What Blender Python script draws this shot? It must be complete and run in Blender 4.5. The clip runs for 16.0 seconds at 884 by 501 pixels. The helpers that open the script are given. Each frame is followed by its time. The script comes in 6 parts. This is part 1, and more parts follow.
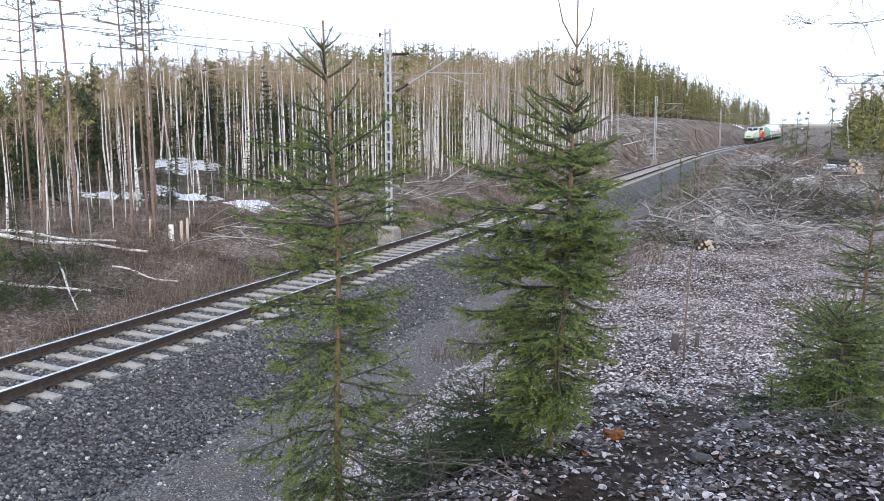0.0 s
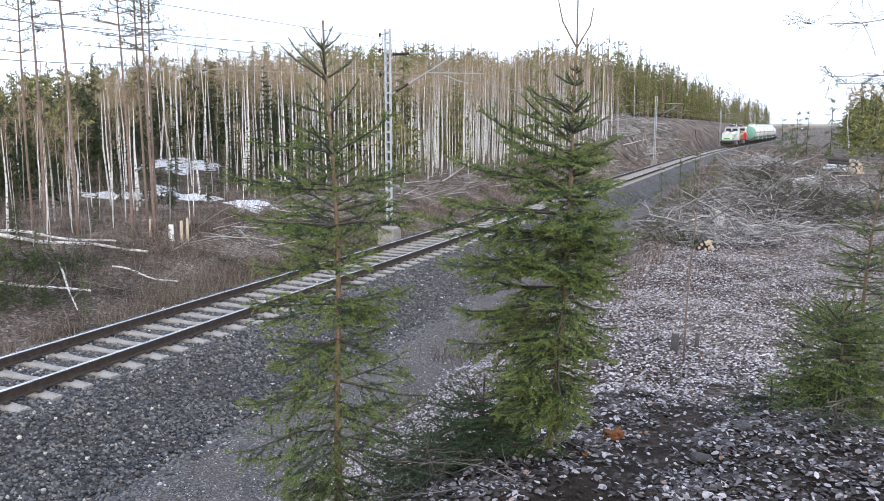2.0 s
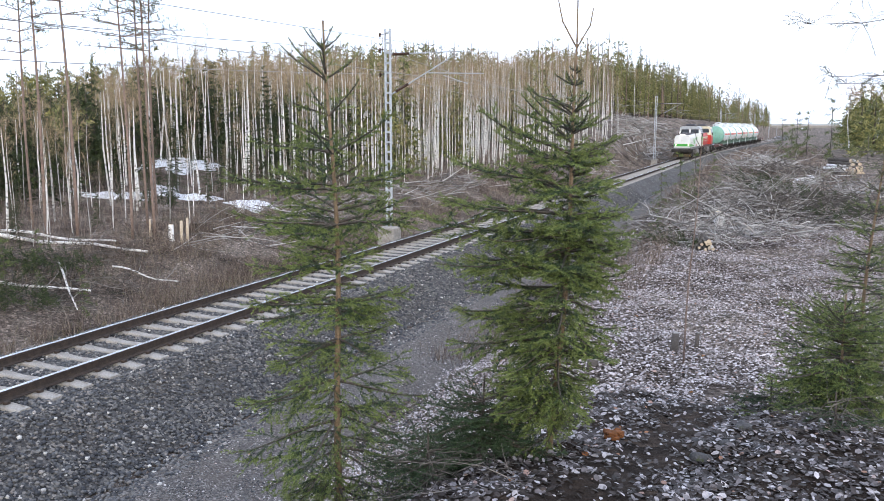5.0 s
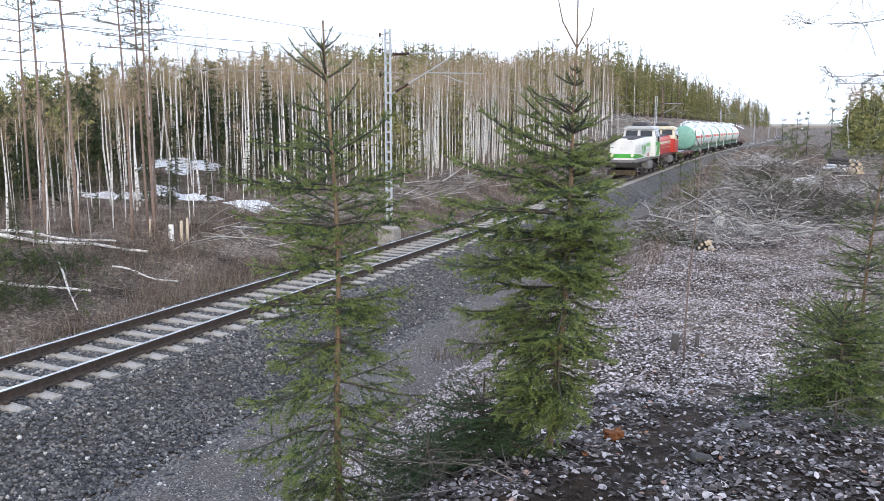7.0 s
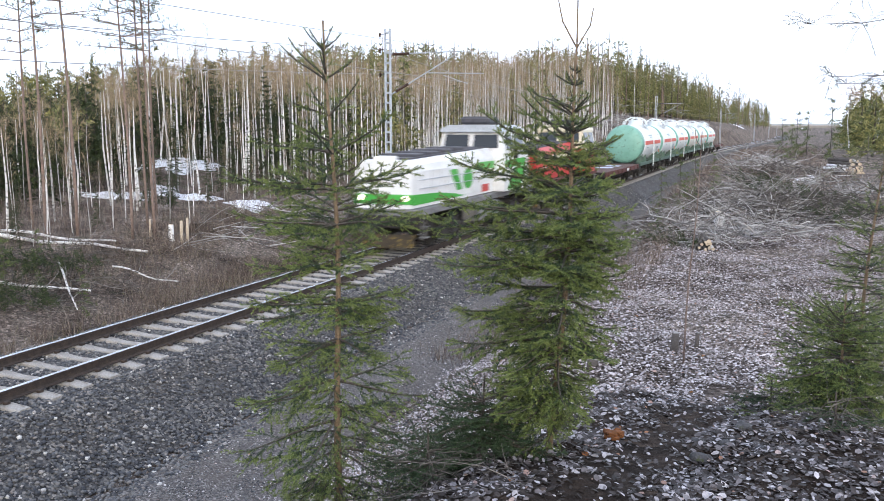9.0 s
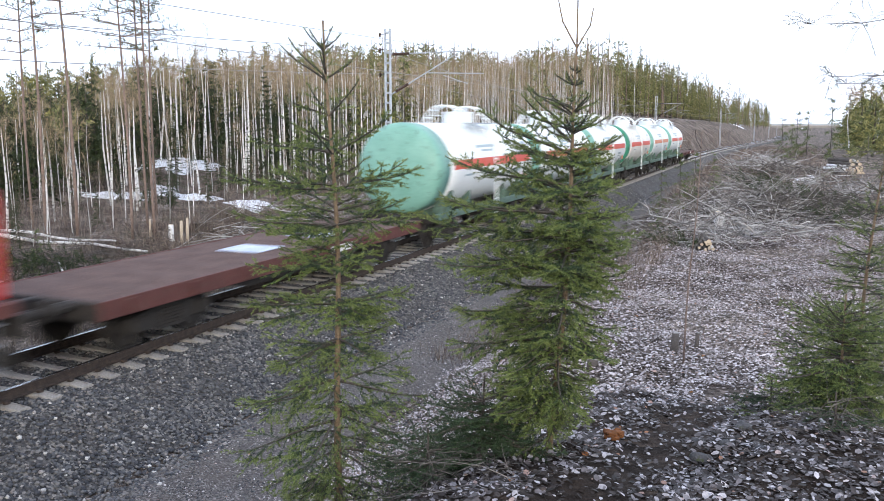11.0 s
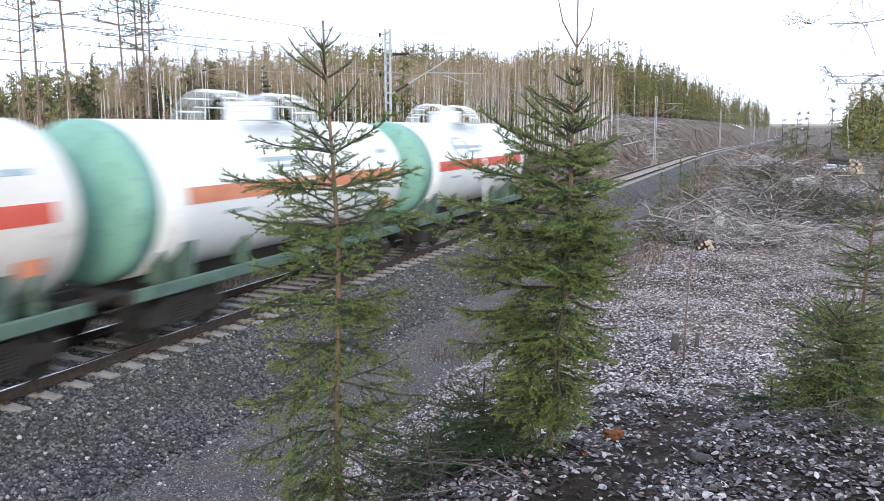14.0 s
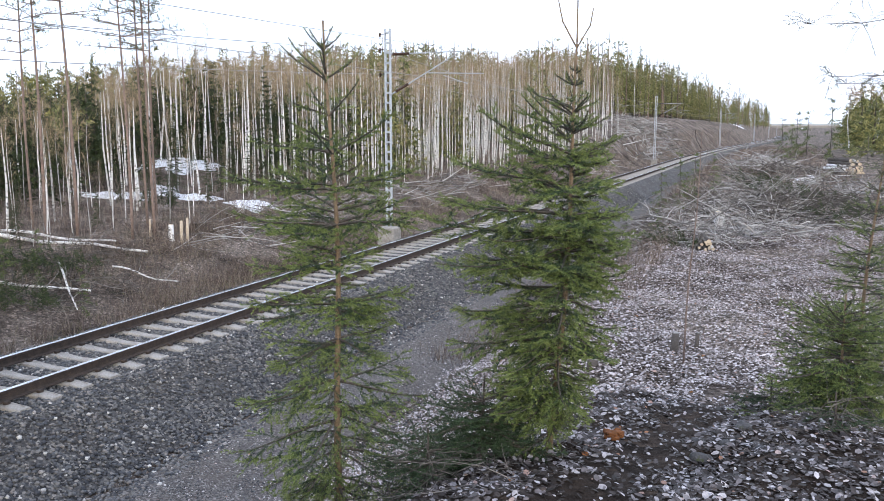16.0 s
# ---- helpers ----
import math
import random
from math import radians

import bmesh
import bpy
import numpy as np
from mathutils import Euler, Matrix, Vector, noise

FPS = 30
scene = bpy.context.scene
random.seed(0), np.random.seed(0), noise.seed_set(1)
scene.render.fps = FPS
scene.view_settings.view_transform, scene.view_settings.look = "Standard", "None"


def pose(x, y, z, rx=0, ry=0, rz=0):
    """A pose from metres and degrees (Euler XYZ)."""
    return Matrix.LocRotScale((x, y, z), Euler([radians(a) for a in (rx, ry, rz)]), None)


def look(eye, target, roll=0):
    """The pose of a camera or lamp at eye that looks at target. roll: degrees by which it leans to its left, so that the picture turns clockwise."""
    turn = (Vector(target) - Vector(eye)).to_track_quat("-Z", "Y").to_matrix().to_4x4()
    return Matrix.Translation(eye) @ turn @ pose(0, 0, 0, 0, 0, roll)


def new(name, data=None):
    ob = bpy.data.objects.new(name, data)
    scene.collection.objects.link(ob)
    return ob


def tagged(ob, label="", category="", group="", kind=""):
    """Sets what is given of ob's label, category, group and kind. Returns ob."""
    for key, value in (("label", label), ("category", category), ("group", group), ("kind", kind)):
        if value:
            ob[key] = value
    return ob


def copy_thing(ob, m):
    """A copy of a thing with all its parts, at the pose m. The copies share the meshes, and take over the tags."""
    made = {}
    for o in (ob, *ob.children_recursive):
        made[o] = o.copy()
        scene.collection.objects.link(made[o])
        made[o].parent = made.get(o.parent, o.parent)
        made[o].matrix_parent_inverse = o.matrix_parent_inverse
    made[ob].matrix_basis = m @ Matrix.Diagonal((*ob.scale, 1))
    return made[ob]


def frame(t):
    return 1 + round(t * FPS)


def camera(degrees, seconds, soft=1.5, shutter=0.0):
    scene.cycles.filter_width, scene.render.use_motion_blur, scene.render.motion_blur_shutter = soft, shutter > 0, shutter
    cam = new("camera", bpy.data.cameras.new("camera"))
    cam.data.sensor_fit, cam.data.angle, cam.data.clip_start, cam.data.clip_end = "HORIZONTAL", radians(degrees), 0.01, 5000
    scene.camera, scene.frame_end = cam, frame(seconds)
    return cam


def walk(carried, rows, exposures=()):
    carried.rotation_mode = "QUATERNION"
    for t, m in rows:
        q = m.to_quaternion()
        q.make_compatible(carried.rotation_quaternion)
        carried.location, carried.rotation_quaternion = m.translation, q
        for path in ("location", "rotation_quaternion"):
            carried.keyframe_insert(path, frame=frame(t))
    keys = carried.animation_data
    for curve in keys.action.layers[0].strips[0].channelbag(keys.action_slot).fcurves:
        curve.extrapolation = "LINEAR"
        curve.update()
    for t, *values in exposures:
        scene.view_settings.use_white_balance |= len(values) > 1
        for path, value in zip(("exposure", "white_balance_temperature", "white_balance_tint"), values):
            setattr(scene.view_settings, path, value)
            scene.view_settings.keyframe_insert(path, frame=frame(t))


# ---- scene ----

# ---------------- camera ----------------
cam = camera(56.1, 16.0, soft=0.8, shutter=0.65)
EYE = Vector((11.56, 0.0, 3.96))
YAW, PITCH = -0.38555, 0.14778
AIM = EYE + Vector((math.sin(YAW) * math.cos(PITCH), math.cos(YAW) * math.cos(PITCH), -math.sin(PITCH)))
walk(cam, [(0.0, look(EYE, AIM)), (16.0, look(EYE, AIM))], exposures=((0.0, 0.0), (16.0, 0.0)))

# ---------------- sky and sun ----------------
SUN_EL, SUN_AZ = radians(14), radians(150)   # azimuth from +y towards +x
world = bpy.data.worlds.new("overcast_sky")
scene.world = world
world.use_nodes = True
wt = world.node_tree
wt.nodes.clear()
w_out = wt.nodes.new("ShaderNodeOutputWorld")
w_bg = wt.nodes.new("ShaderNodeBackground")
w_bg2 = wt.nodes.new("ShaderNodeBackground")
w_add = wt.nodes.new("ShaderNodeAddShader")
w_sky = wt.nodes.new("ShaderNodeTexSky")
w_sky.sky_type, w_sky.sun_disc = "NISHITA", False
w_sky.sun_elevation, w_sky.sun_rotation = SUN_EL, SUN_AZ
w_sky.dust_density = 4.0
w_bg.inputs["Strength"].default_value = 0.06
w_bg2.inputs["Strength"].default_value = 1.4
w_noise = wt.nodes.new("ShaderNodeTexNoise")
w_noise.inputs["Scale"].default_value = 1.6
w_noise.inputs["Detail"].default_value = 4
w_ramp = wt.nodes.new("ShaderNodeValToRGB")
w_ramp.color_ramp.elements[0].position, w_ramp.color_ramp.elements[0].color = 0.3, (0.80, 0.92, 1.18, 1)
w_ramp.color_ramp.elements[1].position, w_ramp.color_ramp.elements[1].color = 0.65, (0.91, 0.985, 1.20, 1)
w_geo = wt.nodes.new("ShaderNodeTexCoord")
wt.links.new(w_geo.outputs["Generated"], w_noise.inputs["Vector"])
wt.links.new(w_noise.outputs["Fac"], w_ramp.inputs["Fac"])
wt.links.new(w_ramp.outputs["Color"], w_bg2.inputs["Color"])
wt.links.new(w_sky.outputs["Color"], w_bg.inputs["Color"])
wt.links.new(w_bg.outputs["Background"], w_add.inputs[0])
wt.links.new(w_bg2.outputs["Background"], w_add.inputs[1])
wt.links.new(w_add.outputs["Shader"], w_out.inputs["Surface"])

sun = new("sun", bpy.data.lights.new("sun", "SUN"))
sun.data.energy, sun.data.angle, sun.data.color = 1.3, radians(10), (1.0, 0.94, 0.84)
SUN_DIR = Vector((math.sin(SUN_AZ) * math.cos(SUN_EL), math.cos(SUN_AZ) * math.cos(SUN_EL), math.sin(SUN_EL)))
sun.matrix_world = look(SUN_DIR * 300, (0, 0, 0))


# ---------------- materials ----------------
def material(name, rough=0.8, metal=0.0, spec=0.4):
    m = bpy.data.materials.new(name)
    m.use_nodes = True
    b = m.node_tree.nodes["Principled BSDF"]
    b.inputs["Roughness"].default_value = rough
    b.inputs["Metallic"].default_value = metal
    b.inputs["Specular IOR Level"].default_value = spec
    return m, m.node_tree, b


def noise_ramp(nt, scale, stops, detail=5, vec=None, rough=0.6):
    n = nt.nodes.new("ShaderNodeTexNoise")
    n.inputs["Scale"].default_value, n.inputs["Detail"].default_value = scale, detail
    n.inputs["Roughness"].default_value = rough
    if vec is not None:
        nt.links.new(vec, n.inputs["Vector"])
    r = nt.nodes.new("ShaderNodeValToRGB")
    while len(r.color_ramp.elements) < len(stops):
        r.color_ramp.elements.new(0.5)
    for e, (p, c) in zip(r.color_ramp.elements, stops):
        e.position, e.color = p, (*c, 1)
    nt.links.new(n.outputs["Fac"], r.inputs["Fac"])
    return r.outputs["Color"], n.outputs["Fac"]


def coords(nt, which="Object", scale=None):
    c = nt.nodes.new("ShaderNodeTexCoord").outputs[which]
    if scale is None:
        return c
    m = nt.nodes.new("ShaderNodeMapping")
    m.inputs["Scale"].default_value = scale
    nt.links.new(c, m.inputs["Vector"])
    return m.outputs["Vector"]


def blend(nt, fac, a, b, mode="MIX"):
    m = nt.nodes.new("ShaderNodeMix")
    m.data_type, m.blend_type = "RGBA", mode
    for sock, v in ((m.inputs[0], fac), (m.inputs[6], a), (m.inputs[7], b)):
        if isinstance(v, (int, float)):
            sock.default_value = v
        elif isinstance(v, tuple):
            sock.default_value = (*v, 1)
        else:
            nt.links.new(v, sock)
    return m.outputs[2]


def bump(nt, b, height, strength=0.4, dist=0.02):
    n = nt.nodes.new("ShaderNodeBump")
    n.inputs["Strength"].default_value, n.inputs["Distance"].default_value = strength, dist
    nt.links.new(height, n.inputs["Height"])
    nt.links.new(n.outputs["Normal"], b.inputs["Normal"])


def mottled(name, c1, c2, scale=6.0, rough=0.8, metal=0.0, fine=60.0, bmp=0.3, c3=None, spec=0.4, dist=0.01):
    """Two-scale mottled surface from c1 to c2, with flecks of c3."""
    m, nt, b = material(name, rough, metal, spec)
    v = coords(nt)
    col, f1 = noise_ramp(nt, scale, ((0.3, c1), (0.7, c2)), vec=v)
    lo, hi = (0.72, 1.15) if bmp > 0.01 else (0.95, 1.03)
    fleck, f2 = noise_ramp(nt, fine, ((0.35, (lo, lo, lo)), (0.65, (hi, hi, hi))), vec=v, detail=3)
    out = blend(nt, 1.0, col, fleck, "MULTIPLY")
    if c3 is not None:
        msk, _ = noise_ramp(nt, scale * 2.3, ((0.56, (0, 0, 0)), (0.66, (1, 1, 1))), vec=v, detail=8)
        out = blend(nt, msk, out, c3)
    nt.links.new(out, b.inputs["Base Color"])
    bump(nt, b, f2, bmp, dist)
    return m


def by_piece(name, stops, rough=0.85, obj=False, spec=0.3, fine=40.0, sheen=0.0):
    """Colour picked piece by piece, with fine mottling."""
    m, nt, b = material(name, rough, 0.0, spec)
    src = nt.nodes.new("ShaderNodeObjectInfo").outputs["Random"] if obj else nt.nodes.new("ShaderNodeNewGeometry").outputs["Random Per Island"]
    r = nt.nodes.new("ShaderNodeValToRGB")
    while len(r.color_ramp.elements) < len(stops):
        r.color_ramp.elements.new(0.5)
    for e, (p, c) in zip(r.color_ramp.elements, stops):
        e.position, e.color = p, (*c, 1)
    nt.links.new(src, r.inputs["Fac"])
    fleck, f2 = noise_ramp(nt, fine, ((0.3, (0.7, 0.7, 0.7)), (0.7, (1.2, 1.2, 1.2))), vec=coords(nt), detail=3)
    nt.links.new(blend(nt, 1.0, r.outputs["Color"], fleck, "MULTIPLY"), b.inputs["Base Color"])
    return m


def birch_bark():
    m, nt, b = material("birch_bark", 0.75)
    v = coords(nt)
    col, f = noise_ramp(nt, 3.0, ((0.3, (0.70, 0.70, 0.685)), (0.7, (0.90, 0.90, 0.885))), vec=v)
    marks, _ = noise_ramp(nt, 1.0, ((0.54, (1, 1, 1)), (0.62, (0.10, 0.09, 0.08))), vec=coords(nt, scale=(6, 6, 14)), detail=4)
    low, _ = noise_ramp(nt, 0.35, ((0.40, (1, 1, 1)), (0.75, (0.58, 0.57, 0.55))), vec=v, detail=2)
    c = blend(nt, 1.0, col, marks, "MULTIPLY")
    c = blend(nt, 1.0, c, low, "MULTIPLY")
    info = nt.nodes.new("ShaderNodeObjectInfo")
    rr = nt.nodes.new("ShaderNodeValToRGB")
    e = rr.color_ramp.elements
    e[0].position, e[0].color = 0.05, (0.36, 0.35, 0.34, 1)
    e[1].position, e[1].color = 0.32, (1, 1, 1, 1)
    isl = nt.nodes.new("ShaderNodeNewGeometry")
    mix = nt.nodes.new("ShaderNodeMath")
    mix.operation = "ADD"
    nt.links.new(info.outputs["Random"], mix.inputs[0])
    nt.links.new(isl.outputs["Random Per Island"], mix.inputs[1])
    wrap = nt.nodes.new("ShaderNodeMath")
    wrap.operation = "FRACT"
    nt.links.new(mix.outputs[0], wrap.inputs[0])
    nt.links.new(wrap.outputs[0], rr.inputs["Fac"])
    nt.links.new(blend(nt, 1.0, c, rr.outputs["Color"], "MULTIPLY"), b.inputs["Base Color"])
    return m


def cells(nt, scale, vec, stops):
    """Random grey or colour per cell, and the distance from cell borders."""
    v = nt.nodes.new("ShaderNodeTexVoronoi")
    v.inputs["Scale"].default_value = scale
    v.inputs["Randomness"].default_value = 1.0
    nt.links.new(vec, v.inputs["Vector"])
    bw = nt.nodes.new("ShaderNodeSeparateColor")
    nt.links.new(v.outputs["Color"], bw.inputs[0])
    r = nt.nodes.new("ShaderNodeValToRGB")
    while len(r.color_ramp.elements) < len(stops):
        r.color_ramp.elements.new(0.5)
    for e, (p, c) in zip(r.color_ramp.elements, stops):
        e.position, e.color = p, (*c, 1)
    nt.links.new(bw.outputs[0], r.inputs["Fac"])
    return r.outputs["Color"], v.outputs["Distance"]


def stony(name, scale, stops, dirt, amount):
    """Loose stones of many greys with dirt between and over them."""
    m, nt, b = material(name, 0.95, 0, 0.25)
    v = coords(nt)
    col, dist = cells(nt, scale, v, stops)
    big, f = noise_ramp(nt, 1.3, ((0.5 - amount, (0, 0, 0)), (0.5 + 0.3, (1, 1, 1))), vec=v, detail=8)
    fine, f2 = noise_ramp(nt, 55, ((0.3, (0.65, 0.65, 0.65)), (0.7, (1.2, 1.2, 1.2))), vec=v, detail=4)
    out = blend(nt, 1.0, blend(nt, big, col, dirt), fine, "MULTIPLY")
    nt.links.new(out, b.inputs["Base Color"])
    inv = nt.nodes.new("ShaderNodeMath")
    inv.operation = "SUBTRACT"
    inv.inputs[0].default_value = 1.0
    nt.links.new(dist, inv.inputs[1])
    bump(nt, b, inv.outputs[0], 1.0, 0.5 / scale)
    return m


def ground_material():
    m, nt, b = material("forest_floor", 0.95, 0, 0.2)
    v = coords(nt)
    soil, _ = noise_ramp(nt, 0.5, ((0.34, (0.038, 0.031, 0.027)), (0.5, (0.145, 0.122, 0.108)), (0.66, (0.27, 0.24, 0.22))), vec=v, detail=9)
    leaf, dist = cells(nt, 16.0, coords(nt, scale=(1.0, 1.0, 1.0)), ((0.0, (0.5, 0.48, 0.47)), (0.5, (0.8, 0.78, 0.76)), (0.85, (1.5, 1.46, 1.42)), (0.98, (2.3, 2.25, 2.25))))
    c = blend(nt, 1.0, soil, leaf, "MULTIPLY")
    fine, f = noise_ramp(nt, 40.0, ((0.32, (0.45, 0.44, 0.42)), (0.68, (1.5, 1.48, 1.45))), vec=v, detail=6, rough=0.75)
    c = blend(nt, 1.0, c, fine, "MULTIPLY")
    moss, _ = noise_ramp(nt, 0.8, ((0.56, (0, 0, 0)), (0.70, (0.7, 0.7, 0.7))), vec=v, detail=9)
    c = blend(nt, moss, c, (0.045, 0.055, 0.020))
    nt.links.new(c, b.inputs["Base Color"])
    bump(nt, b, f, 0.9, 0.05)
    return m


M_ground = ground_material()
M_ballast_bed = stony("ballast_bed", 22, ((0.0, (0.03, 0.031, 0.035)), (0.4, (0.09, 0.092, 0.098)), (0.8, (0.16, 0.157, 0.153)), (1.0, (0.36, 0.34, 0.32))), (0.07, 0.062, 0.055), 0.1)
M_gravel = stony("sandy_gravel", 38, ((0.0, (0.045, 0.043, 0.043)), (0.5, (0.135, 0.125, 0.120)), (0.9, (0.24, 0.225, 0.215)), (1.0, (0.45, 0.43, 0.42))), (0.125, 0.108, 0.095), 0.2)
M_stone = by_piece("crushed_stone", ((0.0, (0.045, 0.048, 0.056)), (0.45, (0.105, 0.11, 0.12)), (0.8, (0.19, 0.187, 0.183)), (0.96, (0.27, 0.25, 0.235)), (0.997, (0.62, 0.61, 0.59))))
M_leaf = by_piece("dead_leaves", ((0.0, (0.06, 0.045, 0.038)), (0.3, (0.19, 0.155, 0.14)), (0.6, (0.42, 0.375, 0.37)), (0.97, (0.68, 0.64, 0.65)), (1.0, (0.30, 0.13, 0.04))), rough=0.6)
# wet leaves; the shade on the near bank is painted into their dark colours
M_leafwetshade = by_piece("damp_shaded_leaves", ((0.0, (0.018, 0.014, 0.012)), (0.5, (0.055, 0.045, 0.043)), (0.72, (0.15, 0.135, 0.14)), (0.97, (0.52, 0.50, 0.53)), (1.0, (0.26, 0.10, 0.03))), rough=0.5)
M_concrete = mottled("sleeper_concrete", (0.25, 0.235, 0.215), (0.41, 0.39, 0.36), 4, 0.9, fine=45, c3=(0.20, 0.17, 0.14))
M_rail = mottled("rusty_rail", (0.030, 0.024, 0.021), (0.070, 0.050, 0.040), 10, 0.8, fine=70)
M_railtop = mottled("polished_rail", (0.55, 0.56, 0.58), (0.70, 0.71, 0.73), 3, 0.22, metal=1.0, bmp=0.05)
M_galv = mottled("galvanised_steel", (0.42, 0.46, 0.50), (0.56, 0.60, 0.64), 5, 0.5, metal=0.35, bmp=0.05)
M_insul = mottled("brown_insulator", (0.05, 0.028, 0.02), (0.08, 0.045, 0.03), 8, 0.25)
M_wire = mottled("wire", (0.26, 0.26, 0.27), (0.40, 0.40, 0.41), 8, 0.5, metal=0.5)
M_birch = birch_bark()
M_twig = by_piece("birch_twigs", ((0.0, (0.18, 0.138, 0.100)), (0.5, (0.34, 0.258, 0.168)), (1.0, (0.54, 0.42, 0.275))))
M_sprucebark = mottled("spruce_bark", (0.050, 0.042, 0.036), (0.105, 0.09, 0.078), 14, 0.9, fine=90, c3=(0.16, 0.16, 0.14))
M_youngbark = mottled("young_spruce_stem", (0.13, 0.092, 0.058), (0.26, 0.19, 0.125), 14, 0.8, fine=90)
M_needle = by_piece("spruce_needles", ((0.0, (0.028, 0.055, 0.015)), (0.5, (0.076, 0.110, 0.030)), (1.0, (0.17, 0.20, 0.06))), rough=0.55, fine=3.0)
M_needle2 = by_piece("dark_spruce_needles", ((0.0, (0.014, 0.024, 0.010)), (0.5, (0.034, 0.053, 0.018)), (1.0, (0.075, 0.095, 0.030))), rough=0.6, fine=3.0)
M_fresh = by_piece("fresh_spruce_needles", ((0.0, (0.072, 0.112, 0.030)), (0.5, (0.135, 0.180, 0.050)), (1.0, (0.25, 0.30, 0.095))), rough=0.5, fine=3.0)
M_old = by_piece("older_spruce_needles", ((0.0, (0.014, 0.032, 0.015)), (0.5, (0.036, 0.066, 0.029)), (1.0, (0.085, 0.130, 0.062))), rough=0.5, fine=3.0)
# soil brown, deepened to stand in for the shade of trees
M_humus = mottled("shaded_humus", (0.016, 0.012, 0.010), (0.060, 0.045, 0.036), 2.2, 0.95, fine=34, bmp=0.9, c3=(0.085, 0.062, 0.048), spec=0.15, dist=0.03)
M_rock = mottled("mossy_grey_rock", (0.045, 0.046, 0.05), (0.12, 0.12, 0.125), 9, 0.9, fine=60, bmp=0.5, c3=(0.055, 0.065, 0.028))
M_rot = mottled("rotten_wood", (0.10, 0.040, 0.016), (0.24, 0.095, 0.034), 14, 0.95, fine=80, bmp=0.5)
# far needles: distance haze and warm sun painted in as paler, yellower green
M_hazeneedle = by_piece("hazy_sunlit_conifer_needles", ((0.0, (0.065, 0.080, 0.032)), (0.5, (0.165, 0.180, 0.066)), (1.0, (0.36, 0.34, 0.13))), rough=0.6, fine=3.0)
M_pinebark = mottled("pine_bark", (0.17, 0.122, 0.10), (0.30, 0.222, 0.185), 5, 0.9, fine=40, c3=(0.16, 0.13, 0.115))
M_pineneedle = by_piece("pine_needles", ((0.0, (0.05, 0.07, 0.028)), (1.0, (0.13, 0.145, 0.055))), rough=0.6)
M_stick = by_piece("bare_branches", ((0.0, (0.10, 0.092, 0.085)), (0.5, (0.27, 0.26, 0.25)), (1.0, (0.58, 0.57, 0.555))))
M_stickd = by_piece("dark_branches", ((0.0, (0.04, 0.036, 0.033)), (0.6, (0.11, 0.098, 0.088)), (1.0, (0.24, 0.22, 0.20))))
M_brush = by_piece("dry_brush", ((0.0, (0.06, 0.045, 0.038)), (0.6, (0.18, 0.135, 0.11)), (1.0, (0.36, 0.31, 0.26))))
M_grass = by_piece("dry_grass", ((0.0, (0.13, 0.11, 0.06)), (0.6, (0.24, 0.20, 0.12)), (1.0, (0.10, 0.12, 0.04))))
M_cut = mottled("cut_wood", (0.48, 0.39, 0.28), (0.64, 0.55, 0.43), 20, 0.85, fine=80)
M_snow = mottled("old_snow", (0.75, 0.78, 0.83), (0.88, 0.90, 0.94), 3, 0.7, fine=30, c3=(0.45, 0.45, 0.46))
M_white = mottled("white_paint", (0.66, 0.68, 0.68), (0.80, 0.81, 0.81), 1.2, 0.35, fine=14, bmp=0.003, c3=(0.60, 0.60, 0.57))
M_green = mottled("bright_green_paint", (0.05, 0.33, 0.05), (0.08, 0.42, 0.07), 2, 0.35, bmp=0.003)
M_red = mottled("red_paint", (0.42, 0.035, 0.03), (0.52, 0.06, 0.05), 2, 0.4, bmp=0.003)
M_cream = mottled("cream_paint", (0.66, 0.62, 0.47), (0.76, 0.72, 0.57), 2, 0.4, bmp=0.003)
M_darkgrey = mottled("dark_roof_paint", (0.045, 0.045, 0.055), (0.09, 0.09, 0.10), 3, 0.55, bmp=0.05)
M_black = mottled("black_underframe", (0.018, 0.017, 0.016), (0.045, 0.040, 0.036), 6, 0.8)
M_beam = mottled("grimy_frame_paint", (0.10, 0.10, 0.10), (0.26, 0.26, 0.26), 2.5, 0.7, fine=20)
M_buff = mottled("yellow_dirty_paint", (0.022, 0.018, 0.014), (0.055, 0.040, 0.020), 3, 0.85, c3=(0.22, 0.15, 0.03))
M_tank = mottled("tank_white", (0.74, 0.80, 0.81), (0.82, 0.87, 0.88), 0.9, 0.35, fine=9, bmp=0.003, c3=(0.72, 0.73, 0.71))
M_tankgreen = mottled("tank_green", (0.17, 0.37, 0.30), (0.23, 0.46, 0.38), 1.5, 0.45, fine=12, bmp=0.003, c3=(0.13, 0.25, 0.21))
M_tankdeep = mottled("tank_deep_green", (0.03, 0.20, 0.12), (0.055, 0.28, 0.18), 1.5, 0.45, fine=12, bmp=0.003, c3=(0.05, 0.15, 0.10))
M_tankcream = mottled("tank_dirty_white", (0.66, 0.65, 0.60), (0.78, 0.77, 0.72), 0.9, 0.4, fine=9, bmp=0.003, c3=(0.56, 0.54, 0.48))
M_tankred = mottled("red_band", (0.55, 0.075, 0.05), (0.66, 0.13, 0.09), 3, 0.45, bmp=0.003)
M_tankorange = mottled("faded_red_band", (0.55, 0.20, 0.11), (0.66, 0.28, 0.17), 3, 0.5, bmp=0.003)
M_mark = mottled("blue_grey_lettering", (0.28, 0.38, 0.42), (0.40, 0.50, 0.54), 6, 0.5, bmp=0.003)
M_framegreen = mottled("dirty_green_frame", (0.05, 0.085, 0.07), (0.14, 0.24, 0.19), 3, 0.6, c3=(0.09, 0.09, 0.08))
